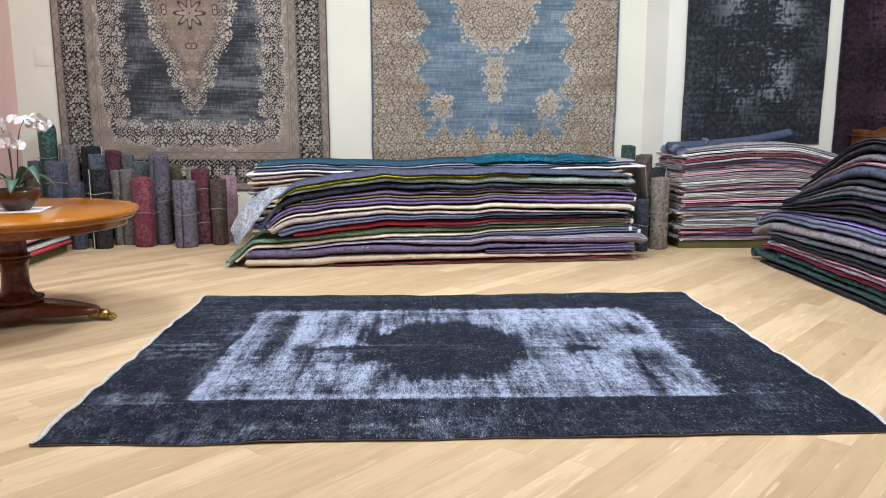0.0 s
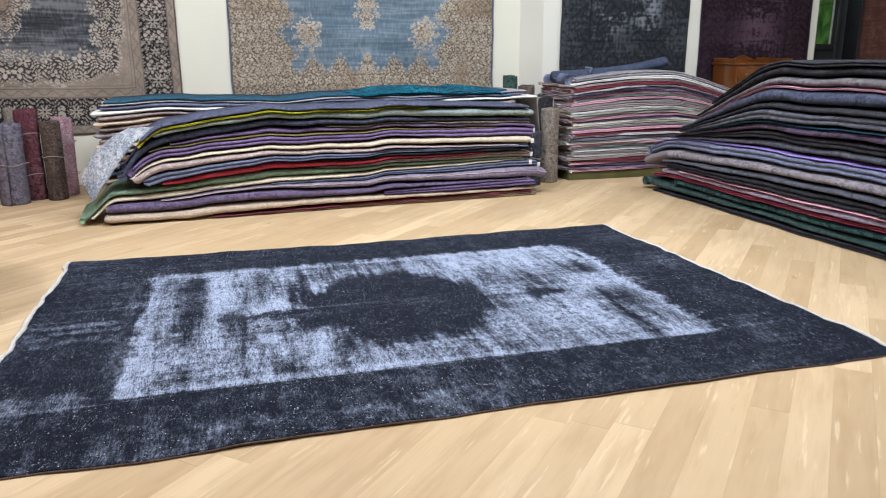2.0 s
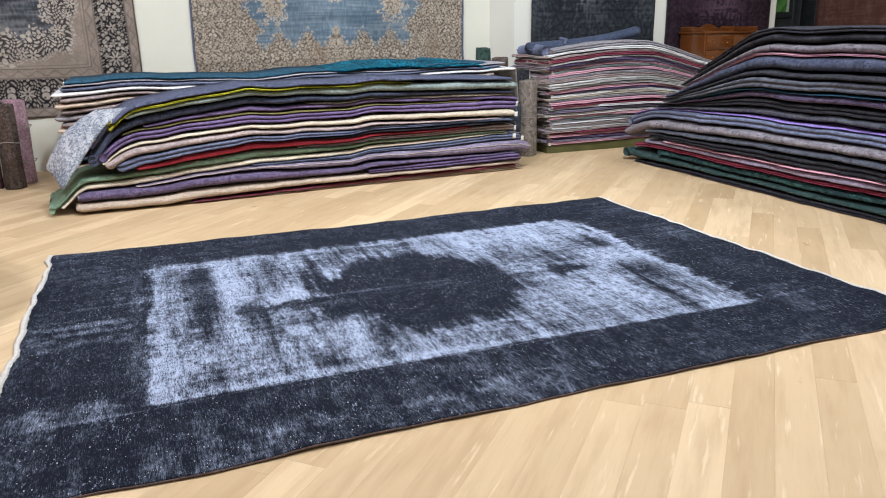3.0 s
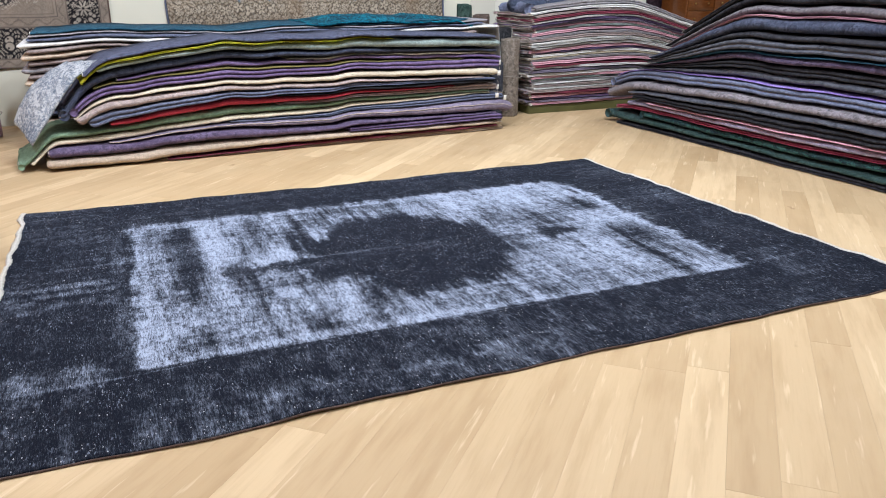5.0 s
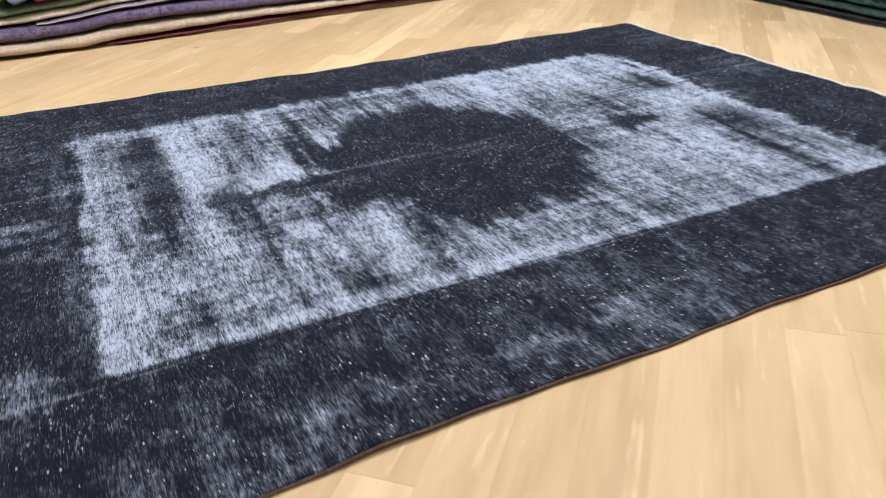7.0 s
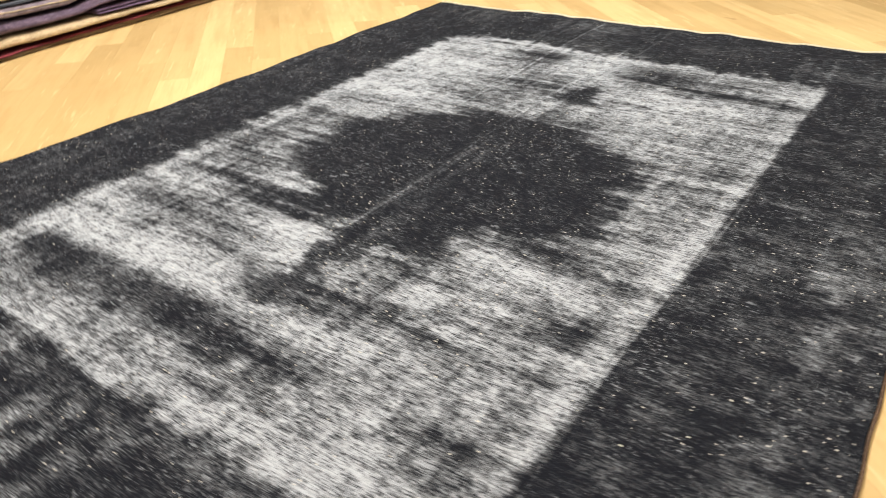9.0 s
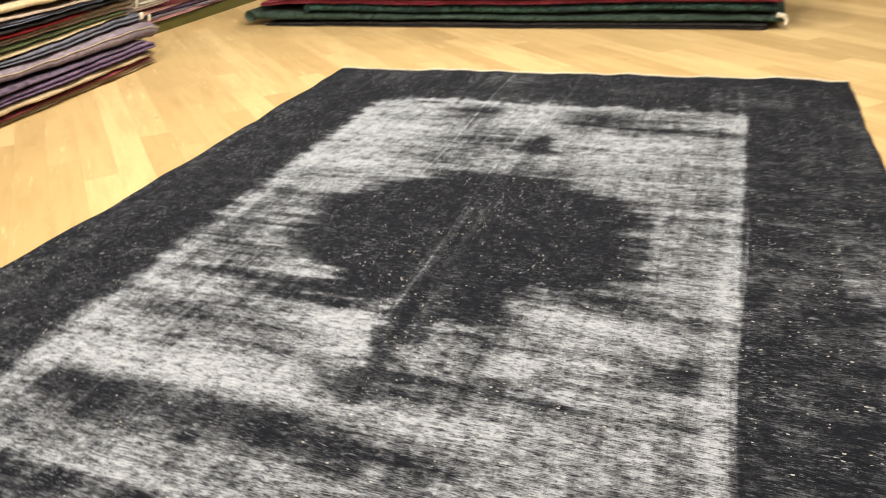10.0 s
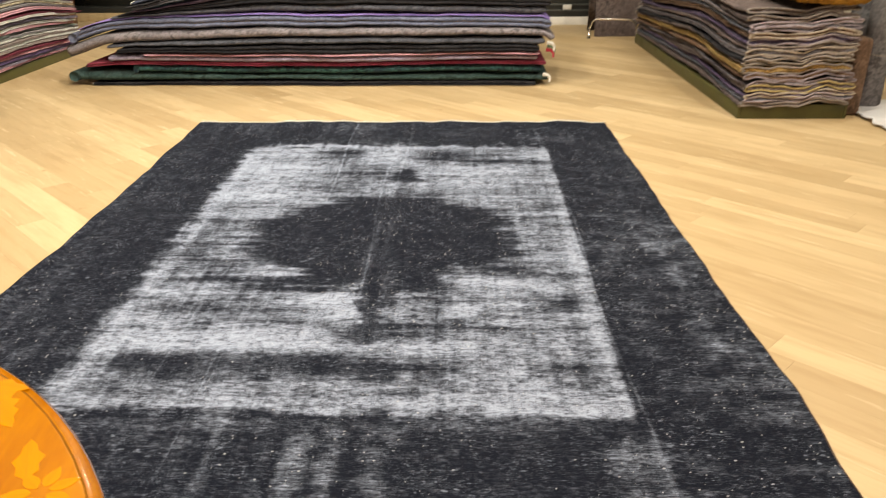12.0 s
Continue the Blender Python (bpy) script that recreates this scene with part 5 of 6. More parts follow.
for s, d, z, dye in ((4.0, 0.02, 0.10, "white"), (4.02, 0.03, 0.30, "red"), (4.02, 0.0, 0.36, "white"), (4.03, 0.05, 0.33, "green")):
    tuft = part("tassel", tube([(s - 0.03, d, z), (s + 0.012, d - 0.01, z - 0.004), (s + 0.03, d - 0.012, z - 0.03), (s + 0.028, d - 0.01, z - 0.06)], 0.016, WOOL[dye], "tassel", 8, 0.008))
    tuft.matrix_world = at_dark
    tagged(tuft, WORDS[dye] + " wool tassel at the end of the dark pile", "tassel", "tassels")


# ---------- standing rolls ----------
def carpet_roll(x, y, r, h, dye, lean=(0, 0), seed=0, ties=1, turns=3.2, cap=False):
    """A rug rolled up and stood on end: a spiral of cloth with its loose edge showing."""
    rnd = random.Random(seed)
    ob = thing("rolled_rug", WORDS[dye] + " rolled rug standing on its end", "rug", pose(x, y, 0, lean[0], lean[1], rnd.uniform(150, 330)), "standing rolled rugs")
    n, th = 74, r / (turns + 0.6)
    rows = []
    for i in range(n + 1):
        q = i / n
        a = 2 * math.pi * turns * q
        rad = th * 0.35 + (r - th * 0.35) * q
        rows.append((a, rad, rad - th * 0.72))
    v, f = [], []
    levels = (0.0, 0.02, 0.35, 0.65, 0.97, 1.0)
    for a, ro, ri in rows:
        e = 1 + 0.035 * math.sin(2 * a + seed) + 0.02 * math.sin(3 * a + 2 * seed)
        wob = 0.006 * math.sin(a * 1.3 + seed)
        for q in levels:
            sw = 1 + 0.03 * math.sin(q * 7 + seed) - (0.05 if q in (0.0, 1.0) else 0)
            v.append((ro * e * sw * math.cos(a), ro * e * sw * math.sin(a), h * q + wob * q))
        for q in (1.0, 0.0):
            v.append((max(ri, 0.002) * e * math.cos(a), max(ri, 0.002) * e * math.sin(a), h * q + wob * q - 0.004 * (q > 0)))
    m = len(levels) + 2
    for i in range(n):
        for k in range(m):
            f.append((i * m + k, (i + 1) * m + k, (i + 1) * m + (k + 1) % m, i * m + (k + 1) % m))
    f += [tuple(range(m)), tuple(n * m + k for k in range(m))[::-1]]
    part("cloth", mesh_of("cloth", v, f, ROLLED[dye]), ob)
    for k in range(ties):
        z = h * (0.52 if ties == 1 else 0.3 + 0.42 * k) + rnd.uniform(-0.04, 0.04)
        part("tie", tube([(1.03 * r * math.cos(t / 18 * 6.2832), 1.03 * r * math.sin(t / 18 * 6.2832), z + 0.008 * math.sin(t)) for t in range(19)], 0.004, STRING, "tie", 5), ob, "string tied round the roll")
    if dye in ("black", "navy"):
        a, ro, ri = rows[-1]
        part("selvedge", tube([(1.01 * ro * math.cos(a), 1.01 * ro * math.sin(a), h * q + 0.002) for q in levels], 0.004, FRINGE, "selvedge", 6), ob, "pale selvedge cord")
    if cap:
        part("end_cap", lathe([(r * 0.92, h - 0.01), (r * 0.9, h + 0.03), (r * 0.6, h + 0.06), (0.01, h + 0.065)], 20, WOOL["forest"], "end_cap"), ob)
    return ob


# x, y, radius, height, dye
back_rolls = [
    (-4.58, 4.60, 0.107, 1.30, "emerald"), (-4.34, 4.62, 0.118, 1.11, "taupe"), (-4.08, 4.58, 0.122, 1.09, "black"), (-3.91, 4.32, 0.096, 1.01, "slate"), (-3.84, 4.64, 0.105, 1.04, "maroon"),
    (-3.66, 4.62, 0.086, 0.99, "sage"), (-3.44, 4.38, 0.104, 0.92, "sage"), (-4.64, 4.38, 0.080, 0.93, "slate"), (-3.12, 4.10, 0.122, 1.02, "lilac"), (-4.28, 4.14, 0.138, 0.94, "slate"),
]
front_rolls = [
    (-3.27, 3.96, 0.138, 0.77, "crimson"), (-4.46, 3.95, 0.111, 0.86, "brown"), (-3.69, 3.82, 0.112, 0.87, "black"), (-3.60, 4.06, 0.062, 0.84, "taupe"), (-3.48, 4.10, 0.095, 0.85, "taupe"), (-3.93, 3.80, 0.100, 0.73, "slate"),
    (-3.04, 4.38, 0.094, 0.88, "olive"), (-2.92, 4.58, 0.060, 0.84, "beige"), (-2.68, 4.14, 0.122, 0.85, "maroon"), (-2.79, 3.89, 0.134, 0.74, "lilac"), (-2.46, 4.05, 0.101, 0.74, "brown"), (-2.41, 4.32, 0.107, 0.76, "pink"),
]
side_rolls = [
    (2.30, 4.44, 0.091, 1.10, "emerald"), (2.48, 4.36, 0.115, 0.99, "brown"), (2.50, 3.85, 0.098, 0.87, "black"), (2.44, 3.58, 0.115, 0.78, "fawn"), (2.19, 3.42, 0.075, 0.56, "navy"), (2.56, 4.62, 0.075, 0.86, "rust"),
]
for i, (x, y, r, h, dye) in enumerate(back_rolls + front_rolls + side_rolls):
    carpet_roll(x, y, r, h, dye, (0, 0), 20 + i, ties=1 if i % 3 else 2, cap=(i == 0))


# ---------- round table ----------
TX, TY, TZ, TR = -3.03, 0.69, 0.79, 0.83
table = thing("pedestal_table", "round polished satinwood pedestal table with gilt lion paw feet", "table", pose(TX, TY, 0, 0, 0, 4.0))
part("tabletop", lathe([(TR - 0.03, TZ - 0.012), (TR - 0.013, TZ - 0.001), (TR - 0.017, TZ + 0.0004), (0.01, TZ + 0.0004)], 96, TABLE_TOP, "tabletop"), table)
part("rim", lathe([(TR - 0.06, TZ - 0.060), (TR - 0.022, TZ - 0.056), (TR - 0.014, TZ - 0.046), (TR - 0.020, TZ - 0.036), (TR - 0.008, TZ - 0.030), (TR + 0.001, TZ - 0.020), (TR + 0.002, TZ - 0.011), (TR - 0.005, TZ - 0.003), (TR - 0.016, TZ - 0.0005), (TR - 0.031, TZ - 0.0015), (TR - 0.05, TZ - 0.02)], 96, polished_wood("rim_veneer", (0.33, 0.105, 0.004), (0.43, 0.150, 0.005), 0.26, 0.6), "rim"), table, "darker moulded rim")
part("apron", lathe([(TR - 0.10, TZ - 0.115), (TR - 0.075, TZ - 0.112), (TR - 0.068, TZ - 0.10), (TR - 0.066, TZ - 0.062), (TR - 0.058, TZ - 0.05)], 96, polished_wood("apron_veneer", (0.15, 0.042, 0.007), (0.24, 0.075, 0.013), 0.22, 0.5), "apron"), table)
flute = lambda r, z, a: r * (1 + (0.018 * math.cos(24 * a) if 0.2 < z < 0.62 and not 0.42 < z < 0.50 else 0))
part("column", lathe([(0.165, 0.15), (0.165, 0.17), (0.15, 0.185), (0.125, 0.20), (0.10, 0.23), (0.088, 0.28), (0.084, 0.36), (0.088, 0.43), (0.10, 0.438), (0.104, 0.45), (0.098, 0.46), (0.092, 0.463), (0.108, 0.475), (0.108, 0.485), (0.09, 0.492), (0.086, 0.52), (0.088, 0.60), (0.10, 0.645), (0.13, 0.67), (0.13, 0.69)], 72, MAHOGANY, "column", flute), table)
for z, r, k in ((0.455, 0.106, 30), (0.178, 0.165, 36)):
    bm = bmesh.new()
    for j in range(k):
        a = 2 * math.pi * j / k
        bmesh.ops.create_icosphere(bm, subdivisions=1, radius=0.0085, matrix=Matrix.Translation((r * math.cos(a), r * math.sin(a), z)))
    part("bead_ring", (bm, MAHOGANY), table)
v, f, ring_n = [], [], 90
for zz, k in ((0.055, 0.97), (0.062, 1.0), (0.115, 1.0), (0.132, 0.95), (0.150, 0.80)):
    for j in range(ring_n):
        a = 2 * math.pi * j / ring_n
        w = (0.5 + 0.5 * math.cos(3 * a)) ** 3.0
        rr = (0.19 + 0.36 * w) * k
        v.append((rr * math.cos(a), rr * math.sin(a), zz - 0.03 * w * (zz > 0.1)))
for i in range(4):
    for j in range(ring_n):
        f.append((i * ring_n + j, i * ring_n + (j + 1) % ring_n, (i + 1) * ring_n + (j + 1) % ring_n, (i + 1) * ring_n + j))
f += [tuple(range(ring_n))[::-1], tuple(4 * ring_n + j for j in range(ring_n))]
part("plinth", mesh_of("plinth", v, f, MAHOGANY), table)


def paw_mesh():
    """A lion's paw: an ankle scroll and four toes with claws."""
    bm = bmesh.new()
    for x, y, z, r, sc in ((-0.02, 0, 0.052, 0.042, (1.3, 1.0, 0.95)), (0.035, 0, 0.045, 0.042, (1.2, 1.05, 0.9)), (-0.075, 0.0, 0.085, 0.028, (1, 1.7, 1))):
        bmesh.ops.create_uvsphere(bm, u_segments=14, v_segments=9, radius=r, matrix=Matrix.Translation((x, y, z)) @ Matrix.Diagonal((*sc, 1)))
    for k in range(4):
        y = (k - 1.5) * 0.022
        ln = 0.012 - 0.006 * abs(k - 1.5)
        for x, z, r in ((0.065, 0.034, 0.016), (0.088 + ln, 0.027, 0.015), (0.103 + ln, 0.017, 0.011)):
            bmesh.ops.create_uvsphere(bm, u_segments=9, v_segments=6, radius=r, matrix=Matrix.Translation((x, y * (1 + 2 * x), z)))
    return bm


for k in range(3):
    paw = part("paw_foot", (paw_mesh(), BRASS), table, "worn gilt lion paw foot")
    paw.matrix_parent_inverse = Matrix()
    paw.matrix_basis = pose(0, 0, 0, 0, 0, 120 * k) @ pose(0.53, 0, 0)


def leaf_outline(n, long, wide, teeth):
    pts = []
    for i in range(n):
        t = i / (n - 1)
        w = wide * math.sin(math.pi * t ** 0.8) * (1 + 0.20 * (1 if i % 2 else -1) * (teeth and 0 < t < 1))
        pts.append((long * t, w))
    return pts + [(x, -w) for x, w in pts[-2:0:-1]]


def flat_leaf(name, pts):
    bm = bmesh.new()
    top = [bm.verts.new((u, w, 0.0008)) for u, w in pts]
    low = [bm.verts.new((u, w, -0.001)) for u, w in pts]
    bm.faces.new(top[::-1])
    for i in range(len(top)):
        bm.faces.new((top[i], low[i], low[i - 1], top[i - 1]))
    bmesh.ops.recalc_face_normals(bm, faces=bm.faces)
    me = bpy.data.meshes.new(name)
    bm.to_mesh(me)
    bm.free()
    me.materials.append(INLAY)
    return me


LEAF_INLAY, SMALL_LEAF, PETAL_INLAY = flat_leaf("inlay_leaf", leaf_outline(13, 0.13, 0.026, True)), flat_leaf("inlay_leaf", leaf_outline(7, 0.075, 0.015, True)), flat_leaf("inlay_petal", [(0.008 + u, w) for u, w in leaf_outline(7, 0.034, 0.0085, False)])
for k in range(9):
    a = -39 + 40 * k
    c, s_ = math.cos(math.radians(a)), math.sin(math.radians(a))
    for turn, me in ((-98, LEAF_INLAY), (-140, SMALL_LEAF), (-62, SMALL_LEAF)):
        part("inlay_leaf", me, table, "pale boxwood leaf inlay").matrix_basis = pose(0.785 * c, 0.785 * s_, TZ, 0, 0, a + turn)
    b2 = a - 20
    c, s_ = math.cos(math.radians(b2)), math.sin(math.radians(b2))
    part("inlay_leaf", SMALL_LEAF, table, "pale boxwood leaf inlay").matrix_basis = pose(0.765 * c - 0.03 * s_, 0.765 * s_ + 0.03 * c, TZ, 0, 0, b2 + 78)
    for p in range(7):
        part("inlay_petal", PETAL_INLAY, table, "pale boxwood petal inlay").matrix_basis = pose(0.775 * c, 0.775 * s_, TZ, 0, 0, b2 + 51.4 * p)

# Orchid in a glazed bowl on a paper mat.
mat_ob = thing("paper_mat", "square white paper mat on the round table", "mat", pose(-2.95, 0.66, TZ + 0.0015, 0, 0, 12))
part("sheet", (box_bm(-0.17, 0.17, -0.17, 0.17, 0, 0.003, 0.001, 1), PAPER), mat_ob)
GLAZE = plain_mat("mottled_brown_glaze", (0.065, 0.026, 0.012), 0.10, 0.0, 0.5, 26)
PETAL = plain_mat("white_petal", (0.82, 0.80, 0.80), 0.5, 0, 0.05)
LEAF = plain_mat("orchid_leaf", (0.085, 0.165, 0.115), 0.35, 0, 0.1, 20)
STEM = plain_mat("orchid_stem", (0.09, 0.10, 0.03), 0.5)
YELLOW = plain_mat("orchid_lip", (0.74, 0.62, 0.34), 0.5)
orchid = thing("potted_orchid", "white orchid in a mottled brown glazed bowl on the table", "plant", pose(-2.95, 0.66, TZ + 0.0055))
part("bowl", lathe([(0.07, 0), (0.075, 0.006), (0.085, 0.012), (0.12, 0.05), (0.145, 0.10), (0.152, 0.14), (0.145, 0.142), (0.135, 0.125), (0.01, 0.12)], 40, GLAZE, "bowl"), orchid)
part("moss", lathe([(0.134, 0.118), (0.12, 0.135), (0.06, 0.15), (0.01, 0.152)], 24, plain_mat("dark_moss", (0.03, 0.028, 0.012), 0.95, 0, 1.0, 90), "moss", lambda r, z, a: r * (1 + 0.05 * math.sin(5 * a))), orchid)


def blade(points, width, mat, name):
    """A strap leaf along points, folded along its rib."""
    v, f = [], []
    pts = [Vector(p) for p in points]
    for i, p in enumerate(pts):
        t = i / (len(pts) - 1)
        d = (pts[min(i + 1, len(pts) - 1)] - pts[max(i - 1, 0)]).normalized()
        side = d.cross(Vector((0, 0, 1))).normalized()
        w = width * math.sin(math.pi * (0.12 + 0.86 * t)) ** 0.7
        v += [p + side * w + Vector((0, 0, 0.35 * w)), p, p - side * w + Vector((0, 0, 0.35 * w)), p - Vector((0, 0, 0.004))]
        if i:
            b = 4 * (i - 1)
            f += [(b + k, b + (k + 1) % 4, b + 4 + (k + 1) % 4, b + 4 + k) for k in range(4)]
    f += [(0, 1, 2, 3), tuple(len(v) - 4 + k for k in range(4))[::-1]]
    return mesh_of(name, v, f, mat)


for a, ln, up in ((10, 0.26, 0.06), (75, 0.22, 0.09), (150, 0.28, 0.05), (215, 0.24, 0.08), (290, 0.27, 0.05), (335, 0.23, 0.10)):
    c, s = math.cos(math.radians(a)), math.sin(math.radians(a))
    part("leaf", blade([(c * ln * t, s * ln * t, 0.145 + up * math.sin(2.6 * t) * 1.6 - 0.05 * t * t) for t in np.linspace(0.08, 1, 9)], 0.042, LEAF, "leaf"), orchid)


def blossom(name="blossom"):
    v, f = [], []
    for k, (a, ln, w) in enumerate(((90, 0.042, 0.020), (210, 0.040, 0.018), (330, 0.040, 0.018), (20, 0.045, 0.034), (160, 0.045, 0.034))):
        c, s = math.cos(math.radians(a)), math.sin(math.radians(a))
        b = len(v)
        for t, q in ((0.0, 0.15), (0.35, 0.8), (0.7, 1.0), (1.0, 0.35)):
            for side in (-1, 0, 1):
                x, y = ln * t, side * w * q
                v.append((c * x - s * y, s * x + c * y, 0.010 * t * t - 0.006 * abs(side) + 0.002 * (k > 2)))
        for i in range(3):
            for j in range(2):
                f.append((b + 3 * i + j, b + 3 * i + 3 + j, b + 3 * i + 4 + j, b + 3 * i + 1 + j))
    return mesh_of(name, v, f, PETAL)


FLOWER, LIP = blossom(), None
lip_bm = bmesh.new()
bmesh.ops.create_icosphere(lip_bm, subdivisions=1, radius=0.008)
LIP = bpy.data.meshes.new("lip")
lip_bm.to_mesh(LIP)
LIP.materials.append(YELLOW)
ro = random.Random(6)
for sx, sy, tx, ty, top, count in ((0.02, 0.0, 0.14, 0.02, 0.60, 8), (-0.03, 0.02, -0.12, 0.05, 0.55, 7), (0.0, -0.03, 0.02, -0.10, 0.48, 6)):
    pts = [(sx + (tx - sx) * t ** 2.2, sy + (ty - sy) * t ** 2.2, 0.14 + (top - 0.14) * math.sin(t * 1.75) / math.sin(1.75)) for t in np.linspace(0, 1.12, 14)]
    st = part("stem", tube(pts, 0.0045, STEM, "stem", 6, 0.002), orchid)
    for k in range(count):
        p = Vector(pts[-1 - (k % 5)]) + Vector((ro.uniform(-0.06, 0.06), ro.uniform(-0.06, 0.03), ro.uniform(-0.05, 0.035)))
        fl = part("blossom", FLOWER, orchid)
        fl.matrix_basis = Matrix.Translation(p) @ pose(0, 0, 0, 75 + ro.uniform(-30, 20), ro.uniform(-20, 20), ro.uniform(-50, 50)) @ Matrix.Scale(ro.uniform(0.9, 1.2), 4)
        lp = part("lip", LIP, fl)
        lp.matrix_basis = Matrix.Translation((0, -0.006, 0.008))

# ---------- writing desk by the far wall ----------
desk = thing("bureau", "small orange-brown wooden bureau with drawers and a low gallery", "desk", pose(5.07, 4.08, 0))
part("body", (box_bm(0, 0.84, 0.0, 0.46, 0.12, 1.20, 0.006), DESK_WOOD), desk)
part("top", (box_bm(-0.02, 0.86, -0.02, 0.48, 1.20, 1.225, 0.006), DESK_WOOD), desk)
for lx in (0.03, 0.81):
    for ly in (0.03, 0.43):
        part("leg", lathe([(0.018, 0), (0.02, 0.01), (0.026, 0.12)], 12, DESK_WOOD, "leg"), desk).matrix_basis = pose(lx, ly, 0)
for row in range(6):
    for col in range(2):
        z0, x0 = 0.15 + 0.172 * row, 0.02 + 0.405 * col
        dr = part("drawer", (box_bm(x0, x0 + 0.395, -0.012, 0.004, z0, z0 + 0.162, 0.004), DESK_WOOD), desk)
        for kx in (0.10, 0.295):
            part("knob", lathe([(0.004, 0), (0.005, 0.008), (0.011, 0.014), (0.011, 0.02), (0.004, 0.024)], 12, BRASS, "knob"), dr, "small brass knob").matrix_basis = Matrix.Translation((x0 + kx, -0.012, z0 + 0.08)) @ pose(0, 0, 0, 90, 0, 0)
gal = [(x, 0.45, 1.225 + 0.06 + 0.03 * math.cos((x - 0.42) * 15) * (abs(x - 0.42) < 0.21)) for x in np.linspace(0, 0.84, 30)]
v, f = [], []
for i, (x, y, z) in enumerate(gal):
    v += [(x, y, 1.225), (x, y, z), (x, y + 0.015, z), (x, y + 0.015, 1.225)]
    if i:
        b = 4 * (i - 1)
        f += [(b + k, b + (k + 1) % 4, b + 4 + (k + 1) % 4, b + 4 + k) for k in range(4)]
f += [(0, 1, 2, 3), tuple(len(v) - 4 + k for k in range(4))[::-1]]
part("gallery", mesh_of("gallery", v, f, DESK_WOOD, False), desk)
for gx in (0.0, 0.828):
    part("gallery", (box_bm(gx, gx + 0.012, 0.05, 0.45, 1.225, 1.275, 0.004), DESK_WOOD), desk)

# ---------- far end of the low pile ----------
hoop = thing("metal_hoop", "low bent chrome hoop standing at the end of the low pile", "stand")
part("tube", tube([(5.74, -1.90, 0.012), (5.735, -1.905, 0.12), (5.73, -1.925, 0.185), (5.72, -1.97, 0.215), (5.68, -2.16, 0.22), (5.64, -2.35, 0.215), (5.63, -2.395, 0.185), (5.625, -2.415, 0.12), (5.62, -2.42, 0.012)], 0.012, CHROME, "tube", 10), hoop)
for p in ((5.74, -1.90), (5.62, -2.42)):
    part("foot", lathe([(0.02, 0), (0.02, 0.012), (0.012, 0.016)], 14, DARK_METAL, "foot"), hoop).matrix_basis = pose(p[0], p[1], 0)


def hang_point(U, V):
    a = (V - 0.5) * 2
    return 6.12 + 0.26 * a * np.abs(a) + 0.02 * wave(U * 6, 3), -2.72 + 0.74 * U, 0.78 * np.sqrt(np.clip(1 - a * a, 0, 1)) ** 0.5 + 0.004 + 0.01 * wave(U * 5 + V * 3, 4) * (1 - a * a)


hung = part("draped_rug", sheet("draped_rug", np.linspace(0, 1, 20), np.linspace(0, 1, 40), hang_point, (0.0, 0.0, -0.004), WOOL["umber"]))
tagged(hung, "dark brown rug folded over and standing at the pile's end", "rug")
case = thing("display_case", "low dark grey display case against the wall", "cabinet", pose(X1 - 0.46, -2.9, 0))
part("body", (box_bm(0.02, 0.42, 0, 2.0, 0.10, 1.0, 0.006), DARK_METAL), case)
part("plinth", (box_bm(0.0, 0.42, -0.01, 2.01, 0.0, 0.098, 0.004), PAPER), case)
for z in (0.17, 0.24, 0.52, 0.80):
    part("rail", (box_bm(0.004, 0.02, 0.0, 2.0, z, z + 0.02, 0.003), plain_mat("grey_metal", (0.10, 0.11, 0.11), 0.4, 0.4)), case)
part("label_card", (box_bm(-0.001, 0.003, 1.06, 1.17, 0.19, 0.25, 0.0008, 1), PAPER), case)
for i, (x, y, r, h, dye) in enumerate(((2.42, -3.42, 0.12, 0.80, "grey"), (2.75, -3.46, 0.12, 0.9, "grey"), (2.30, -3.72, 0.12, 0.95, "navy"))):
    carpet_roll(x, y, r, h, dye, seed=70 + i)
slab = thing("leaning_rug", "brown folded rug standing against the low pile", "rug")
part("cloth", (box_bm(2.14, 2.75, -3.25, -3.135, 0.0, 0.54, 0.03, 3), WOOL["brown"]), slab)


def cloth_point(U, V):
    return 1.55 + 0.95 * U + 0.05 * wave(V * 4, 3), -4.6 + 1.36 * V + 0.05 * wave(U * 5, 4), 0.012 + 0.010 * (1 + wave(U * 9 + V * 3, 5)) + 0.008 * (1 + wave(V * 11, 6))


SHEET = plain_mat("white_plastic_sheet", (0.74, 0.75, 0.78), 0.35, 0, 0.1, 15)
tagged(part("wrapping_sheet", sheet("wrapping_sheet", np.linspace(0, 1, 50), np.linspace(0, 1, 50), cloth_point, (0, 0, -0.006), SHEET)), "crumpled white plastic sheet on the oak floor", "sheet")

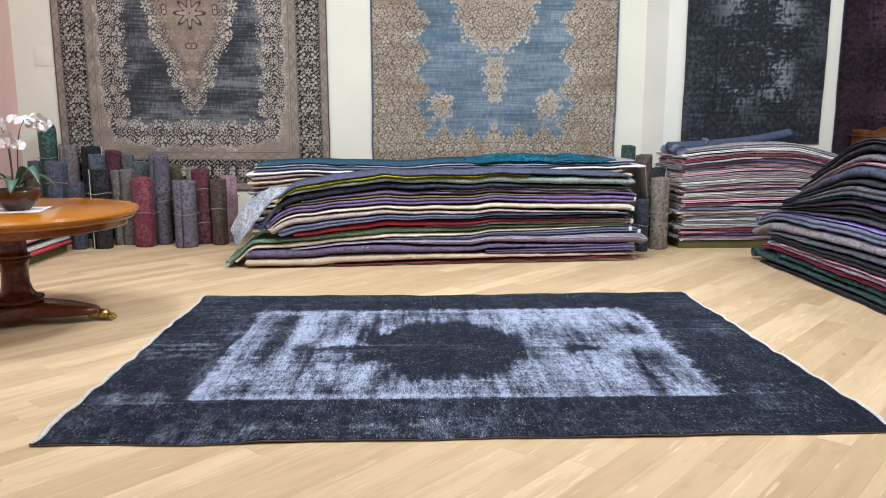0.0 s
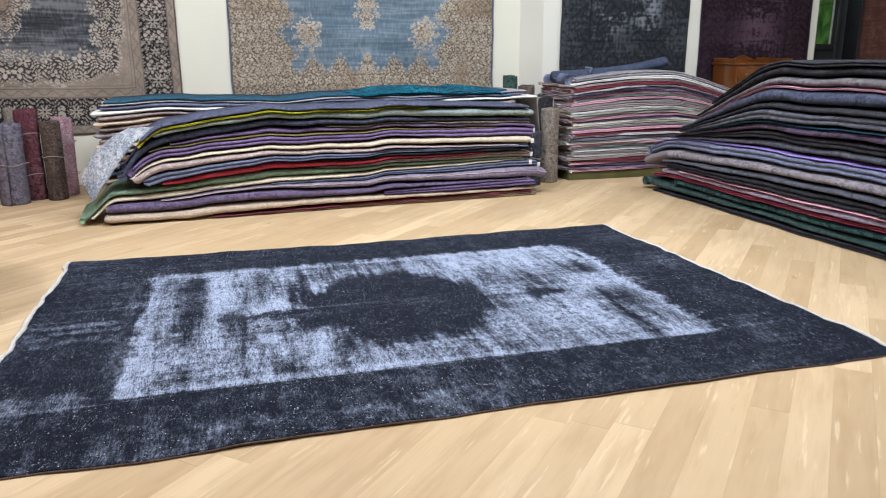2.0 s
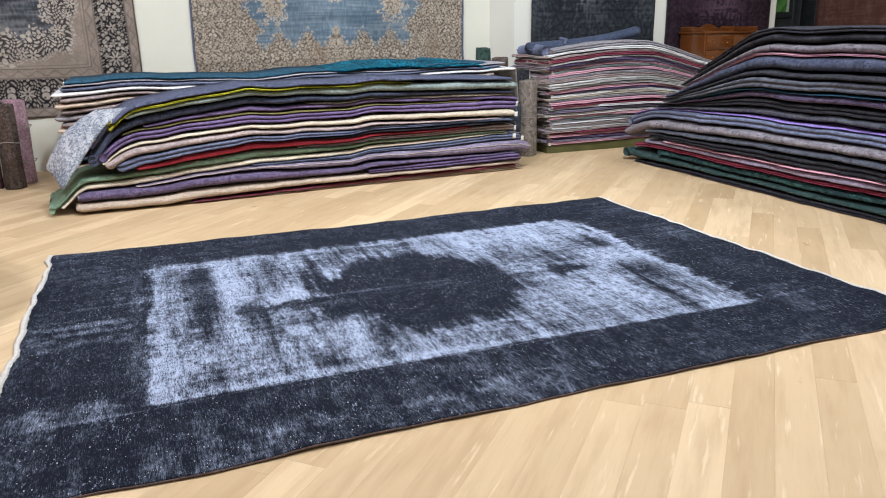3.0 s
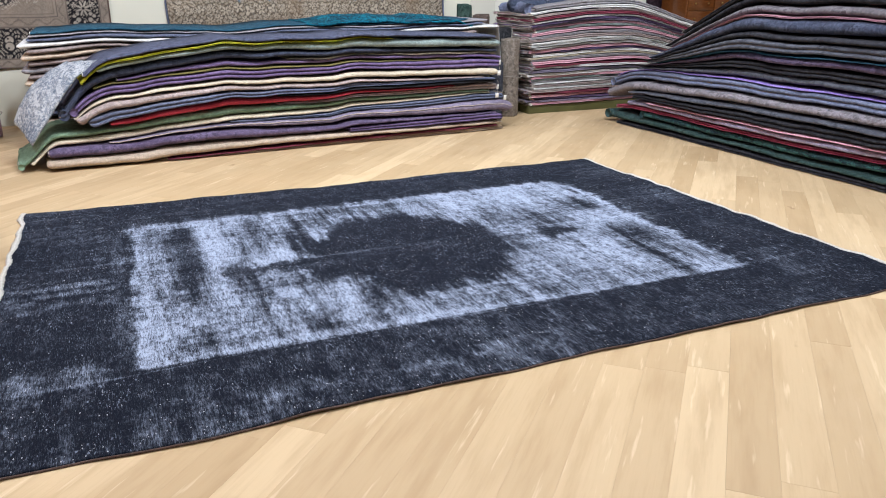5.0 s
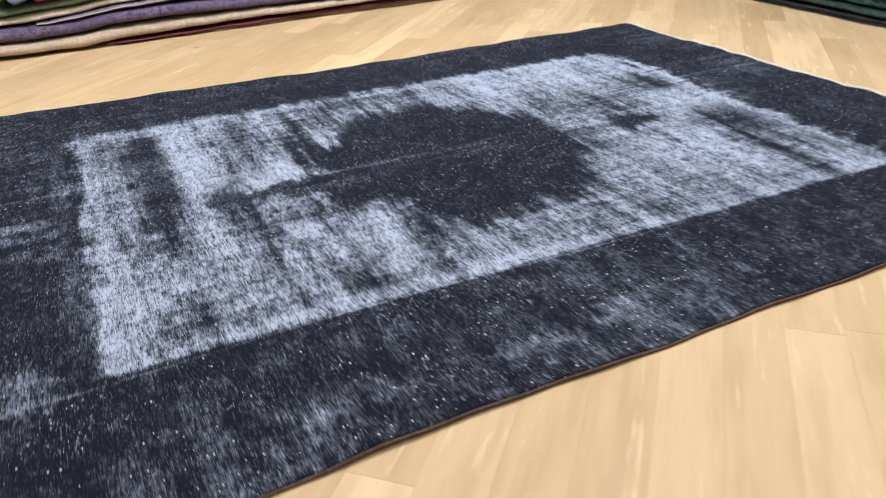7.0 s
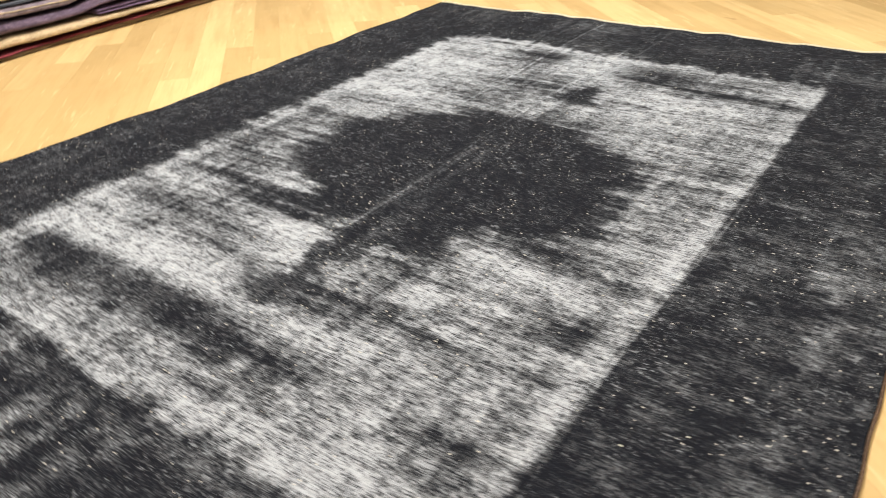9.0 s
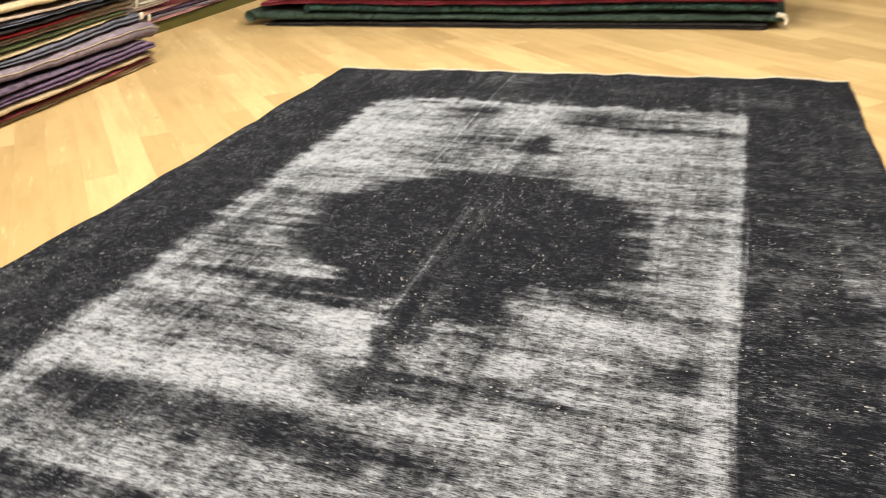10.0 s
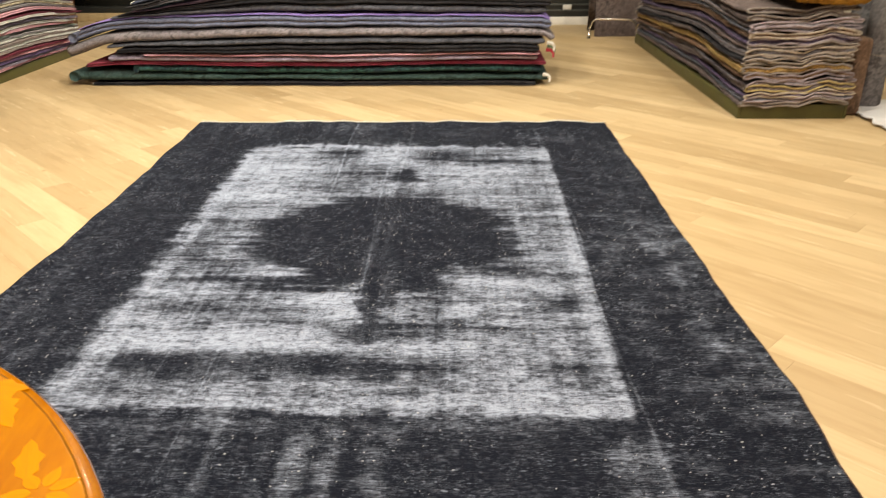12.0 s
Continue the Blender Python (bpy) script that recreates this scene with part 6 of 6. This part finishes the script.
# ---------- oak floor, laid diagonally ----------
floor = tagged(part("floor", (box_bm(X0 - 0.2, X1 + 0.2, Y0 - 0.2, 6.2, -0.12, -0.0022, 0), GAP)), "light oak plank floor laid diagonally", "floor", kind="structure")
PW, ORIGIN = 0.141, -0.829
cd, sd_ = math.cos(PLANK_TURN), math.sin(PLANK_TURN)
pb = 0.0002
pv = [(0, pb / 2, -0.0021), (1, pb / 2, -0.0021), (1, PW - pb / 2, -0.0021), (0, PW - pb / 2, -0.0021), (0.0006, 2 * pb, 0), (0.9994, 2 * pb, 0), (0.9994, PW - 2 * pb, 0), (0.0006, PW - 2 * pb, 0),
      (0, pb / 2, -0.0004), (1, pb / 2, -0.0004), (1, PW - pb / 2, -0.0004), (0, PW - pb / 2, -0.0004)]
pf = [(4, 5, 6, 7)] + [(i, (i + 1) % 4, 8 + (i + 1) % 4, 8 + i) for i in range(4)] + [(8 + i, 8 + (i + 1) % 4, 4 + (i + 1) % 4, 4 + i) for i in range(4)]
PLANK = mesh_of("plank", pv, pf, OAK, False)
rl = random.Random(17)
far_v, far_f, near = [], [], 0
for row in range(-90, 90):
    n0 = ORIGIN + row * PW
    lo, hi = -99.0, 99.0
    nm = n0 + PW / 2
    for comp, off, a, b in ((cd, -sd_ * nm, X0, X1), (sd_, cd * nm, Y0, YB)):
        lo, hi = max(lo, (a - off) / comp), min(hi, (b - off) / comp)
    if hi - lo < 0.05:
        continue
    t = lo - rl.uniform(0, 1.4)
    while t < hi:
        ln = rl.choice((1.1, 1.4, 1.8, 2.1, 2.4))
        a, b = max(t, lo), min(t + ln, hi)
        t += ln
        if b - a < 0.03:
            continue
        mx, my = cd * (a + b) / 2 - sd_ * nm, sd_ * (a + b) / 2 + cd * nm
        m = Matrix.Translation((cd * a - sd_ * n0, sd_ * a + cd * n0, 0)) @ pose(0, 0, 0, 0, 0, math.degrees(PLANK_TURN)) @ Matrix.Diagonal((b - a - 0.0005, 1, 1, 1))
        if near < 300 and -4.4 < mx < 3.4 and -4.2 < my < 3.3:
            near += 1
            ob = part("plank", PLANK, floor)
            ob.matrix_basis = m
        else:
            k = len(far_v)
            far_v += [tuple(m @ Vector(p)) for p in pv]
            far_f += [tuple(k + i for i in q) for q in pf]
tagged(part("planks", mesh_of("planks", far_v, far_f, OAK_FAR, False), floor), kind="stuff")
